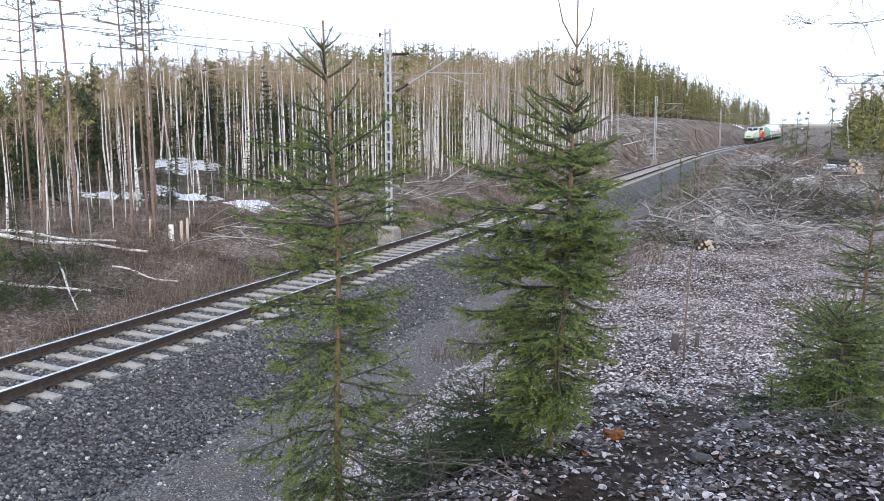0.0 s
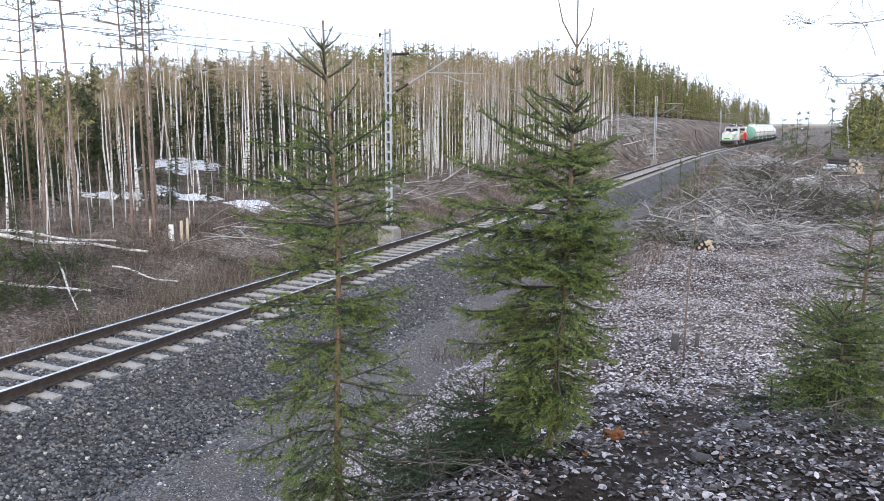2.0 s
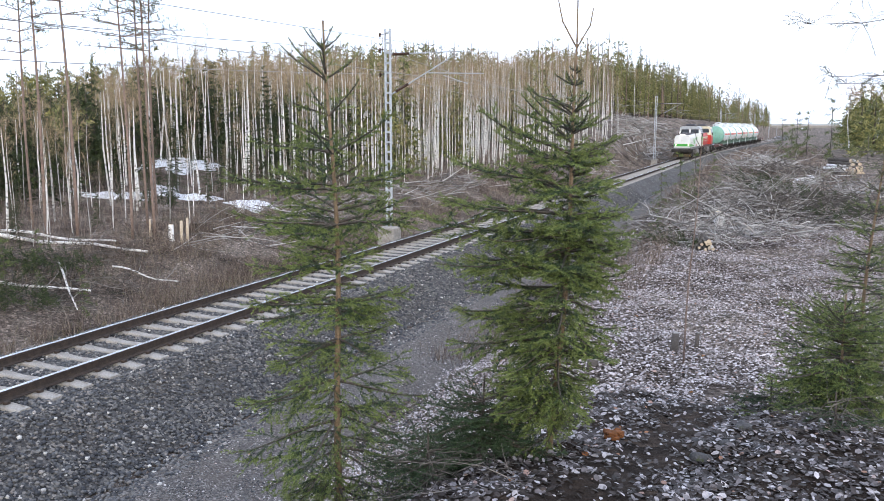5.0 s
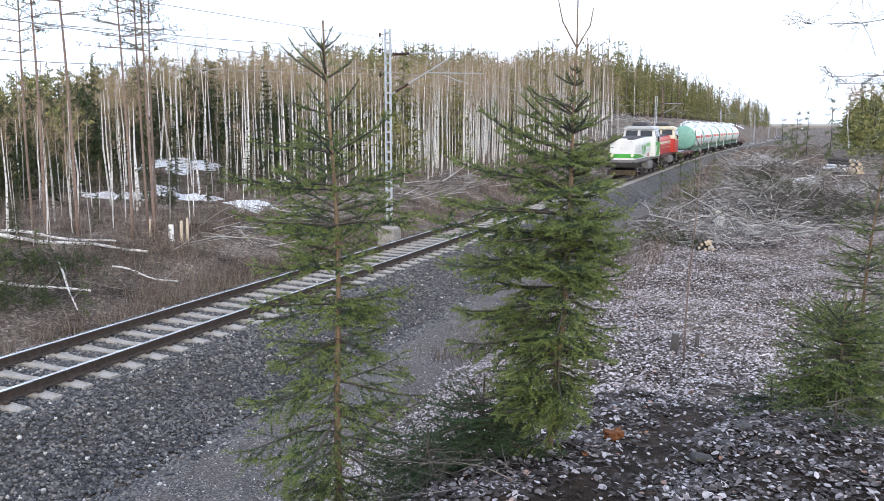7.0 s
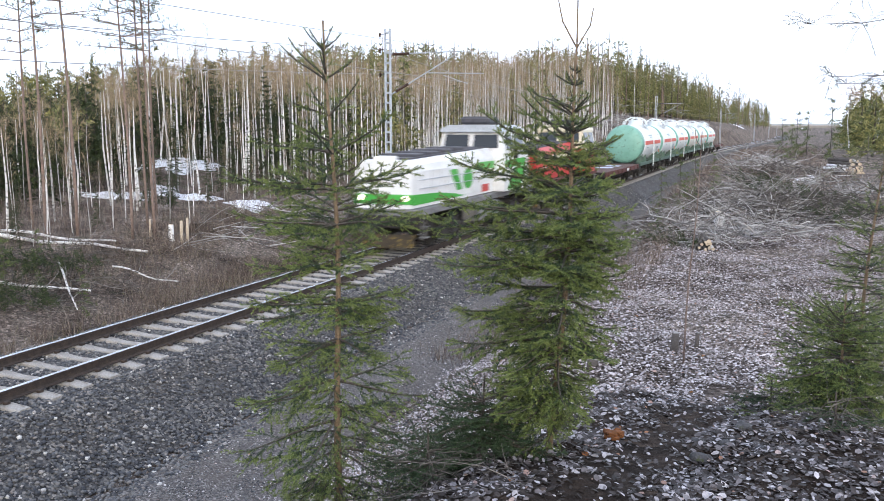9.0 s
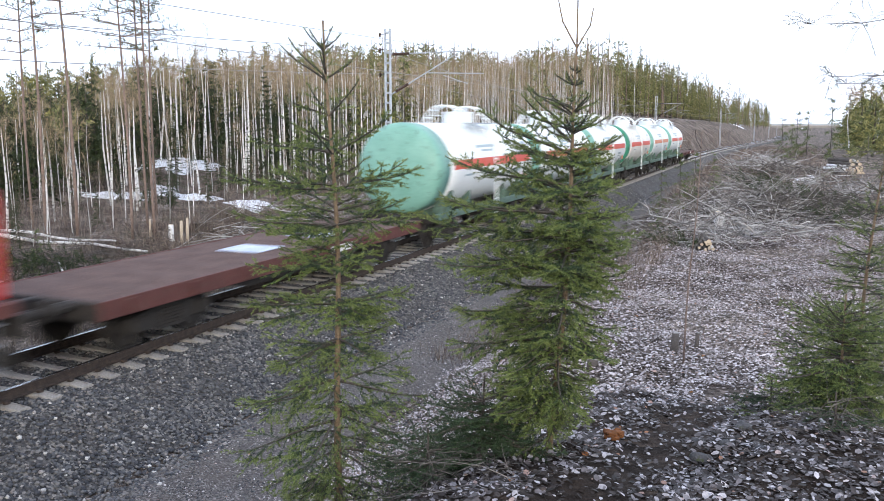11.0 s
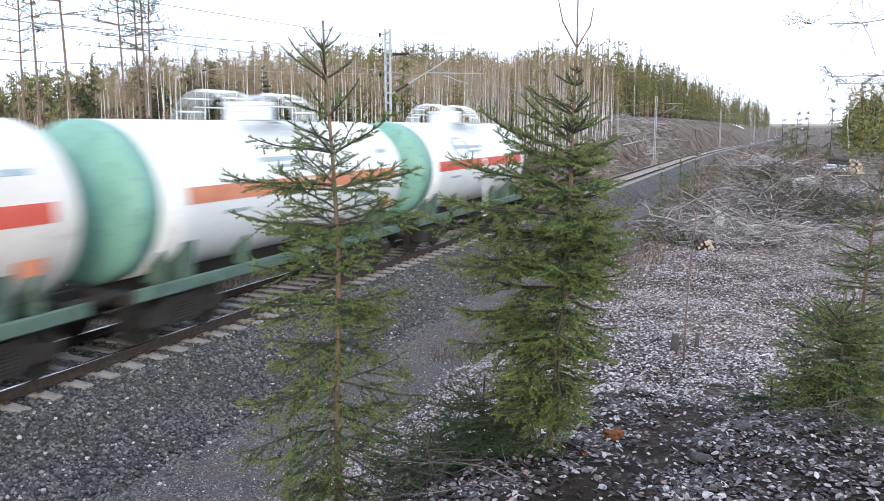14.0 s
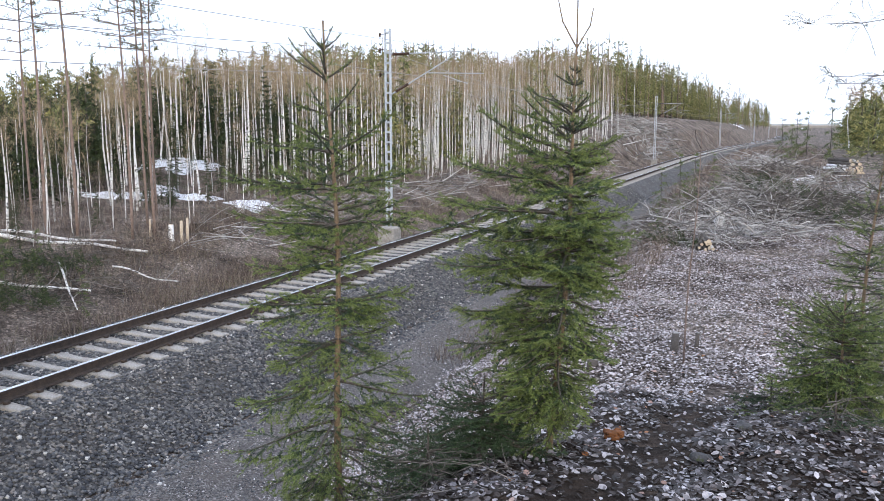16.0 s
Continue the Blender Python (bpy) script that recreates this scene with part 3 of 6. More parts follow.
    a.loft([[(x, y, z) for x, z in roof] for y in (CF - 0.05, CR + 0.12)])
    part("cab_roof", a, M_galv if new_livery else M_cream, t, "grey cab roof")
    a = Acc()
    a.box(-0.62, 0.62, CF + 0.35, CF + 1.75, 4.06, 4.38, 0.09)
    part("roof_exhaust_box", a, M_darkgrey, t, "dark sooty exhaust box on the roof")
    # windows: four in front and back, two on each side
    for y, e in ((CF - 0.030, -1), (CR + 0.030, 1)):
        for x0, x1 in ((-1.15, -0.12), (0.12, 1.15)):
            a = Acc()
            tilt = 0.20 if e < 0 else 0.14
            z0, z1 = 3.14, 3.66
            if e > 0:
                z0 = 3.5
            q = [(x0, y, z0), (x1, y, z0), (x1 * 0.96 if x1 > 0.5 else x1, y - e * tilt * 0.78, z1), (x0 * 0.96 if x0 < -0.5 else x0, y - e * tilt * 0.78, z1)]
            a.add(q + [(p[0], p[1] - e * -0.02, p[2]) for p in q], [(0, 1, 2, 3), (7, 6, 5, 4), (0, 1, 5, 4), (1, 2, 6, 5), (2, 3, 7, 6), (3, 0, 4, 7)])
            part("windscreen", a, M_glass, t, "dark cab window")
    for s in (-1, 1):
        for y0, y1 in ((CF + 0.22, CF + 1.15), (CF + 1.45, CF + 2.55)):
            a = Acc()
            b0, b1 = cw - 0.009, cw - 0.159
            q = [(s * b0, y0, 3.06), (s * b0, y1, 3.06), (s * b1, y1, 3.66), (s * b1, y0 + 0.1, 3.66)]
            a.add(q + [(p[0] + s * 0.03, p[1], p[2]) for p in q], [(0, 1, 2, 3), (7, 6, 5, 4), (0, 1, 5, 4), (1, 2, 6, 5), (2, 3, 7, 6), (3, 0, 4, 7)])
            part("side_window", a, M_glass, t, "dark cab window")
        a = Acc()
        a.box(min(s * 1.47, s * 1.62), max(s * 1.47, s * 1.62), CF + 1.0, CF + 1.25, 2.70, 3.15, 0.03)
        part("mirror", a, M_black, t)
    # lamps
    for x, z in ((-0.78, 1.74), (0.78, 1.74)):
        for y, e in ((F, -1), (R, 1)):
            a = Acc()
            a.tube([(x, y - e * 0.04, z), (x, y + e * 0.05, z), (x, y + e * 0.055, z)], [0.10, 0.09, 0.075], 12)
            part("headlamp", a, M_lamp if (new_livery and e < 0) else M_galv, t)
    a = Acc()
    a.box(-0.34, 0.34, F + 0.02, F + 0.36, 2.85, 3.06, 0.04)
    part("top_lamp_housing", a, body, t)
    a = Acc()
    a.box(-0.24, 0.24, F - 0.01, F + 0.03, 2.94, 3.03)
    part("top_lamp", a, M_lamp if new_livery else M_galv, t)
    # livery
    if new_livery:
        for s in (-1, 1):
            x = s * (W + 0.02)
            a = Acc()
            slab(a, [F + 0.02, F + 4.6, F + 3.6, F + 2.0, F + 0.02], [1.52, 1.52, 1.66, 1.80, 1.86], x)
            part("green_stripe", a, M_green, t, "bright green flash")
            a = Acc()
            slab(a, [F + 5.6, CF - 0.02, CF - 0.02, F + 6.1], [2.36, 2.36, 2.64, 2.64], x)
            slab(a, [CF + 0.02, CR - 0.1, CR - 0.1, CF + 0.02], [2.36, 2.36, 2.70, 2.64], s * (cw + 0.004))
            part("green_stripe", a, M_green, t)
            a = Acc()
            slab(a, [CF + 0.35, CR - 0.75, CR - 0.05, CF + 1.35], [1.48, 1.48, 2.34, 2.34], s * (cw + 0.004))
            part("green_stripe", a, M_green, t)
            a = Acc()
            # emblem: a slanted plate and a rounded plate
            slab(a, [F + 3.2, F + 3.9, F + 4.4, F + 3.9], [2.50, 2.50, 1.75, 1.75], x)
            disc = [(F + 5.0 + 0.50 * math.cos(q), 2.12 + 0.38 * math.sin(q)) for q in [math.pi * 2 * k / 16 for k in range(16)]]
            slab(a, [p[0] for p in disc], [p[1] for p in disc], x)
            part("emblem", a, M_green, t, "plain green emblem shapes")
            a = Acc()
            slab(a, [F + 6.5, F + 7.3, F + 7.3, F + 6.5], [1.50, 1.50, 1.78, 1.78], x + s * 0.007)
            part("red_plate", a, M_red, t, "small red plate")
        a = Acc()
        a.box(-W - 0.005, W + 0.005, F - 0.025, F + 0.05, 1.55, 1.86, 0.01)
        part("green_stripe", a, M_green, t)
    else:
        for s in (-1, 1):
            a = Acc()
            slab(a, [F + 0.1, CF - 0.02, CF - 0.02, F + 0.1], [2.36, 2.42, 2.62, 2.56], s * (W + 0.02))
            slab(a, [CF + 0.02, CR - 0.02, CR - 0.02, CF + 0.02], [2.62, 2.62, 2.80, 2.80], s * (cw + 0.008))
            part("cream_stripe", a, M_cream, t, "cream waist stripe")
            a = Acc()
            slab(a, [CF, CR, CR, CF], [1.5, 1.5, 2.6, 2.6], s * (cw + 0.004))
            part("cab_side_panel", a, M_red, t)
    # snow plough, steps, tanks
    for y, e in ((F, -1), (R, 1)):
        a = Acc()
        a.loft([[(-1.1, y + e * 0.22, 0.22), (0, y + e * 0.50, 0.22), (1.1, y + e * 0.22, 0.22), (1.1, y + e * 0.16, 0.22), (0, y + e * 0.44, 0.22), (-1.1, y + e * 0.16, 0.22)],
                [(-1.1, y + e * 0.02, 0.62), (0, y + e * 0.28, 0.62), (1.1, y + e * 0.02, 0.62), (1.1, y - e * 0.04, 0.62), (0, y + e * 0.22, 0.62), (-1.1, y - e * 0.04, 0.62)]])
        part("snow_plough", a, M_buff if e < 0 else M_black, t, "grimy dark plough plate with yellow paint traces")
        a = Acc()
        a.box(-1.3, 1.3, min(y, y + e * 0.08), max(y, y + e * 0.08), 0.80, 1.2, 0.02)
        part("buffer_beam", a, M_black, t)
        for s in (-1, 1):
            a = Acc()
            for z in (0.45, 0.8, 1.1):
                a.box(s * 1.15 - 0.14, s * 1.15 + 0.14, y - e * 0.55 - 0.16, y - e * 0.55 + 0.16, z, z + 0.035, 0.008)
            for d in (-0.15, 0.15):
                a.box(s * 1.15 - 0.02, s * 1.15 + 0.02, y - e * 0.55 + d - 0.015, y - e * 0.55 + d + 0.015, 0.42, 1.2)
            part("step", a, M_beam, t)
    for s in (-1, 1):
        a = Acc()
        a.box(min(s * 0.55, s * 1.28), max(s * 0.55, s * 1.28), -1.3, 1.3, 0.42, 1.12, 0.10)
        part("fuel_tank", a, M_black if s < 0 else M_beam, t)
    add_bogie(t, -3.7, 2.15)
    add_bogie(t, 3.7, 2.15)
    add_ends(t, 7.0)
    return t


def make_tank(band, head, patch, green, length=12.02, coat=None):
    """Four-axle tank wagon; its green end leads (-y)."""
    t = thing("tank_wagon", "white tank wagon with a green leading end and red band", "tank wagon", "tank wagons of the train")
    H, R, CZ = 5.62, 1.5, 2.61
    n = 48

    def ring(y, r):
        return [(r * math.sin(2 * math.pi * k / n), y, CZ + r * math.cos(2 * math.pi * k / n)) for k in range(n)]

    def dome(y0, s, depth=0.42, m=9):
        return [ring(y0 + s * depth * math.sin(a), max(0.02, R * math.cos(a))) for a in [math.pi / 2 * k / m for k in range(m + 1)]]
    a = Acc()
    a.loft(dome(-H + 0.42, -1)[::-1] + [ring(-H + green, R)], True)
    part("green_head", a, head, t, "green painted tank end", True)
    a = Acc()
    a.loft([ring(-H + green + 0.002, R)] + [ring(-H + green + k * (2 * H - 0.42 - green) / 10, R) for k in range(1, 11)] + dome(H - 0.42, 1)[1:], True)
    part("shell", a, coat or M_tank, t, "", True)
    for y in (-2.6, 0.0, 2.6):
        a = Acc()
        a.loft([ring(y - 0.02, R + 0.004), ring(y + 0.02, R + 0.004)], False)
        part("weld_seam", a, M_tank, t, "", True)
    for s in (-1, 1):
        a = Acc()
        ang = [1.41 + 0.21 * k / 4 for k in range(5)]
        rows = []
        for y in (-H + 1.5, H - 0.85):
            rows.append([(s * (R + 0.007) * math.sin(q), y, CZ + (R + 0.007) * math.cos(q)) for q in ang] + [(s * (R - 0.01) * math.sin(q), y, CZ + (R - 0.01) * math.cos(q)) for q in ang[::-1]])
        a.loft(rows)
        part("side_band", a, band, t, "painted red side band")
        # unreadable markings
        for y0, y1, q0, q1 in ((-1.6, 0.3, 1.08, 1.15), (-1.2, 0.1, 1.20, 1.25), (2.6, 3.6, 1.78, 1.88), (2.7, 3.5, 1.93, 1.98), (-3.0, -2.2, 1.75, 1.80), (3.9, 4.5, 1.05, 1.12)):
            a = Acc()
            rows = []
            for y in (y0, y1):
                rows.append([(s * (R + 0.006) * math.sin(q), y, CZ + (R + 0.006) * math.cos(q)) for q in (q0, q1)] + [(s * (R - 0.01) * math.sin(q), y, CZ + (R - 0.01) * math.cos(q)) for q in (q1, q0)])
            a.loft(rows)
            part("marking_bar", a, M_mark, t, "faded blue-grey marking bar")
        if patch:
            a = Acc()
            rows = []
            for k in range(13):
                y = -2.6 + 1.5 * k / 12
                w = 0.26 * math.sqrt(max(0.02, 1 - ((k - 6) / 6.2) ** 2))
                rows.append([(s * (R + 0.005) * math.sin(q), y, CZ + (R + 0.005) * math.cos(q)) for q in (1.1 - w, 1.1, 1.1 + w)] + [(s * (R - 0.01) * math.sin(q), y, CZ + (R - 0.01) * math.cos(q)) for q in (1.1 + w, 1.1, 1.1 - w)])
            a.loft(rows)
            part("emblem", a, M_mark, t, "plain round blue emblem")
        a = Acc()
        slab(a, [4.1, 4.55, 4.55, 4.1], [1.78, 1.78, 2.02, 2.02], s * 1.41, 0.03)
        part("hazard_plate", a, M_tankorange, t, "orange hazard plate")
    # manhole, walkway and hoop rails
    top = CZ + R
    a = Acc()
    a.tube([(0, 0, top - 0.1), (0, 0, top + 0.34), (0, 0, top + 0.345), (0, 0, top + 0.42)], [0.58, 0.58, 0.63, 0.63], 20)
    part("manhole", a, M_tank, t)
    for y in (-0.5, 0.5):
        a = Acc()
        a.tube([(0.2, y * 0.6, top + 0.40), (0.2, y * 0.6, top + 0.56), (0.2, y * 0.6, top + 0.58)], [0.12, 0.12, 0.06], 10)
        part("valve", a, M_galv, t)
    for s in (-1, 1):
        a = Acc()
        for k in range(5):
            x = s * (0.72 + k * 0.10)
            a.box(x - 0.04, x + 0.04, -1.5, 1.5, top - 0.02, top + 0.01, 0.005)
        part("walkway", a, M_galv, t)
    for y in (-1.2, 1.2):
        cage = Acc()
        cage.tube([(-0.80, y, top - 0.75), (-0.80, y, top - 0.16)], [0.026, 0.026], 5)
        cage.tube([(0.80, y, top - 0.75), (0.80, y, top - 0.16)], [0.026, 0.026], 5)
        cage_ob = part("hoop_cage", cage, M_tank, t, "white tubular hoop guard cage")
        arch = [math.pi * k / 14 for k in range(15)]
        for d in (-0.42, 0.0, 0.42):
            a = Acc()
            a.tube([(0.80 * math.cos(q), y + d, top - 0.16 + 0.80 * math.sin(q)) for q in arch], [0.026] * 15, 5)
            part("hoop", a, M_tank, cage_ob)
        for k in range(2, 13, 2):
            q = arch[k]
            a = Acc()
            a.tube([(0.80 * math.cos(q), y - 0.42, top - 0.16 + 0.80 * math.sin(q)), (0.80 * math.cos(q), y + 0.42, top - 0.16 + 0.80 * math.sin(q))], [0.02] * 2, 4)
            part("cage_bar", a, M_tank, cage_ob)
    for s in (-1, 1):
        a = Acc()
        a.tube([(s * 0.95, -0.7, top + 0.30), (s * 0.95, 0.7, top + 0.30)], [0.016, 0.016], 4)
        for y in (-0.7, 0.7):
            a.tube([(s * 0.95, y, top - 0.32), (s * 0.95, y, top + 0.30)], [0.016, 0.016], 4)
        part("guard_rail", a, M_tank, t)
        # ladder down the side
        a = Acc()
        path = [((R + 0.10) * math.sin(q), CZ + (R + 0.10) * math.cos(q)) for q in (0.45, 0.75, 1.05, 1.35, 1.57)] + [(1.60, 2.1), (1.60, 1.5), (1.60, 0.75)]
        for d in (-0.2, 0.2):
            a.tube([(s * x, 0.0 + d, z) for x, z in path], [0.02] * len(path), 5)
        part("ladder_rail", a, M_tank, t)
        for k in range(11):
            f = k / 10 * (len(path) - 1)
            i = min(int(f), len(path) - 2)
            x = path[i][0] + (path[i + 1][0] - path[i][0]) * (f - i)
            z = path[i][1] + (path[i + 1][1] - path[i][1]) * (f - i)
            a = Acc()
            a.tube([(s * x, -0.2, z), (s * x, 0.2, z)], [0.02, 0.02], 5)
            part("rung", a, M_tank, t)
    # frame
    for s in (-1, 1):
        a = Acc()
        a.box(s * 1.32 - 0.05, s * 1.32 + 0.05, -5.45, 5.45, 0.92, 1.16, 0.02)
        part("side_sill", a, M_framegreen, t, "dirty green side sill")
        for y in (-4.6, -2.0, 2.0, 4.6):
            a = Acc()
            a.box(min(s * 0.9, s * 1.26), max(s * 0.9, s * 1.26), y - 0.05, y + 0.05, 1.1, 1.72, 0.02)
            part("strut", a, M_framegreen, t)
    a = Acc()
    a.box(-0.25, 0.25, -5.4, 5.4, 0.80, 1.15, 0.03)
    for y in (-5.35, 5.35):
        a.box(-1.25, 1.25, y - 0.12, y + 0.12, 0.85, 1.10, 0.03)
    part("centre_sill", a, M_black, t)
    for y in (-3.9, 3.9):
        a = Acc()
        a.loft([[(-1.2, yy, 1.0), (1.2, yy, 1.0), (1.28, yy, 1.85), (0.85, yy, 1.42), (0, yy, 1.16), (-0.85, yy, 1.42), (-1.28, yy, 1.85)] for yy in (y - 0.18, y + 0.18)])
        part("saddle", a, M_framegreen, t)
    a = Acc()
    a.tube([(-0.5, -1.2, 0.72), (-0.5, 0.2, 0.72)], [0.19, 0.19], 12)
    a.box(0.1, 0.9, 0.5, 1.4, 0.5, 0.85, 0.03)
    part("brake_gear", a, M_black, t)
    add_bogie(t, -3.9, 1.85)
    add_bogie(t, 3.9, 1.85)
    add_ends(t, length / 2, 1.04, 0.18)
    return t


def make_flat(length, tarps):
    t = thing("flat_wagon", "empty flat wagon with a rust-brown deck and red sides", "flat wagon", "flat wagons of the train")
    h = length / 2 - 0.62
    n = int(2 * h / 0.42)
    for k in range(n):
        a = Acc()
        y0 = -h + 2 * h * k / n
        a.box(-1.43, 1.43, y0 + 0.006, y0 + 2 * h / n - 0.006, 1.06, 1.125 + 0.004 * (k % 3), 0.008)
        part("deck_plank", a, M_deck, t)
    for s in (-1, 1):
        a = Acc()
        a.box(s * 1.46 - 0.03, s * 1.46 + 0.03, -h, h, 0.82, 1.14, 0.01)
        part("side_sill", a, M_wagonred, t, "oxide-red side beam")
        for k in range(8):
            y = -h + 0.7 + k * (2 * h - 1.4) / 7
            a = Acc()
            a.box(s * 1.51 - 0.03, s * 1.51 + 0.03, y - 0.07, y + 0.07, 0.86, 1.10, 0.01)
            part("stake_pocket", a, M_wagonred, t)
        a = Acc()
        a.loft([[(s * 1.0 - 0.05, y, z), (s * 1.0 + 0.05, y, z), (s * 1.0 + 0.05, y, 1.05), (s * 1.0 - 0.05, y, 1.05)] for y, z in ((-h + 3.4, 0.82), (-h + 4.6, 0.55), (h - 4.6, 0.55), (h - 3.4, 0.82))])
        part("truss_beam", a, M_black, t)
        a = Acc()
        slab(a, [1.1, 2.0, 2.0, 1.1], [0.88, 0.88, 1.06, 1.06], s * 1.495, 0.01)
        part("marking_bar", a, M_white, t, "white marking bar")
    a = Acc()
    a.box(-0.3, 0.3, -h, h, 0.70, 1.05, 0.03)
    for y in (-h + 0.05, h - 0.05):
        a.box(-1.43, 1.43, y - 0.06, y + 0.06, 0.80, 1.13, 0.02)
    part("centre_sill", a, M_black, t)
    for k, y in enumerate(tarps):
        a = Acc()
        a.box(-0.35, 0.75, y - 0.5, y + 0.5, 1.135, 1.165, 0.01)
        part("floor_plate", a, M_blue, t, "pale blue plate on the deck")
    add_bogie(t, -h + 2.1, 1.8)
    add_bogie(t, h - 2.1, 1.8)
    add_ends(t, length / 2, 1.06)
    return t


# order of the train and how far the middle of each vehicle lies behind the front of the first body
TRAIN = []
TRAIN.append((make_loco("diesel_locomotive", "white and green diesel locomotive with lit headlamps", M_white, M_darkgrey, M_white, True), 6.0))
TRAIN.append((make_loco("red_locomotive", "red diesel locomotive with a cream cab and stripe", M_red, M_darkgrey, M_cream, False), 6.3 + 14.0))
TRAIN.append((make_flat(14.2, (-0.5, 2.4)), -0.7 + 28.0 + 7.1))
T0 = -0.7 + 28.0 + 14.2
for k, (band, head, patch) in enumerate(((M_tankred, M_tankgreen, False), (M_tankred, M_tankgreen, False), (M_tankred, M_tankgreen, False), (M_tankred, M_tankdeep, False), (M_tankorange, M_tankgreen, False), (M_tankred, M_tankgreen, True))):
    TRAIN.append((make_tank(band, head, patch, (1.15, 0.55, 0.75, 0.8, 0.75, 0.9)[k], coat=M_tankcream if k == 3 else None), T0 + 6.01 + 12.02 * k + (0.35, 0.15, 0.0, -0.15, -0.22, 0.0)[k]))
TRAIN.append((make_flat(13.2, ()), T0 + 72.12 + 6.6))


def motions():
    speed, y_ref, t_ref, slow = 21.3, 20.0, 9.2, 0.135
    for ob, back in TRAIN:
        rows = []
        for k in range(65):
            t = k * 0.25
            y = y_ref - speed * (t - t_ref) + slow * max(0.0, t - 9.0) ** 2 + back
            rows.append((t, pose(track_x(y), y, 0, 0, 0, -math.degrees(math.atan(track_slope(y))))))
        walk(ob, rows)
    turn = speed / 0.475 / FPS
    for w in WHEELS:
        p = w.location.copy()
        walk(w, [(k / FPS, Matrix.Translation(p) @ Matrix.Rotation(turn * k, 4, "X")) for k in range(16 * FPS + 1)])

# ---------------- plants ----------------
def needle_mesh(name, segs, per_m, length, width, mat, rng, lean=0.55, flat=0.0):
    """Needles round shoots: segs is an array (n, 6) of shoot starts and ends."""
    s = np.asarray(segs, float)
    d = s[:, 3:] - s[:, :3]
    ln = np.linalg.norm(d, axis=1)
    cnt = np.maximum(1, (ln * per_m).astype(int))
    idx = np.repeat(np.arange(len(s)), cnt)
    n = len(idx)
    u = rng.random(n)
    base = s[idx, :3] + d[idx] * u[:, None]
    ax = d[idx] / np.maximum(ln[idx], 1e-6)[:, None]
    r = rng.normal(size=(n, 3))
    r[:, 2] *= 1 - flat
    r -= ax * (r * ax).sum(1)[:, None]
    r /= np.maximum(np.linalg.norm(r, axis=1), 1e-6)[:, None]
    out = r + ax * (lean + 0.3 * rng.random(n))[:, None]
    out /= np.linalg.norm(out, axis=1)[:, None]
    side = np.cross(out, rng.normal(size=(n, 3)))
    side /= np.maximum(np.linalg.norm(side, axis=1), 1e-6)[:, None]
    L = (length * (0.7 + 0.5 * rng.random(n)))[:, None]
    v = np.stack([base - side * width / 2, base + side * width / 2, base + out * L], 1).reshape(-1, 3)
    f = np.arange(3 * n).reshape(-1, 3)
    return quick_mesh(name, v, f, mat)


def branch_path(p, az, el, length, droop, n=5):
    """Points of a branch that sags and lifts its tip."""
    pts = [Vector(p)]
    for k in range(n):
        f = (k + 0.5) / n
        e = el - droop * math.sin(f * math.pi * 0.9) + droop * 0.8 * max(0, f - 0.6)
        pts.append(pts[-1] + Vector((math.cos(az) * math.cos(e), math.sin(az) * math.cos(e), math.sin(e))) * (length / n))
    return pts


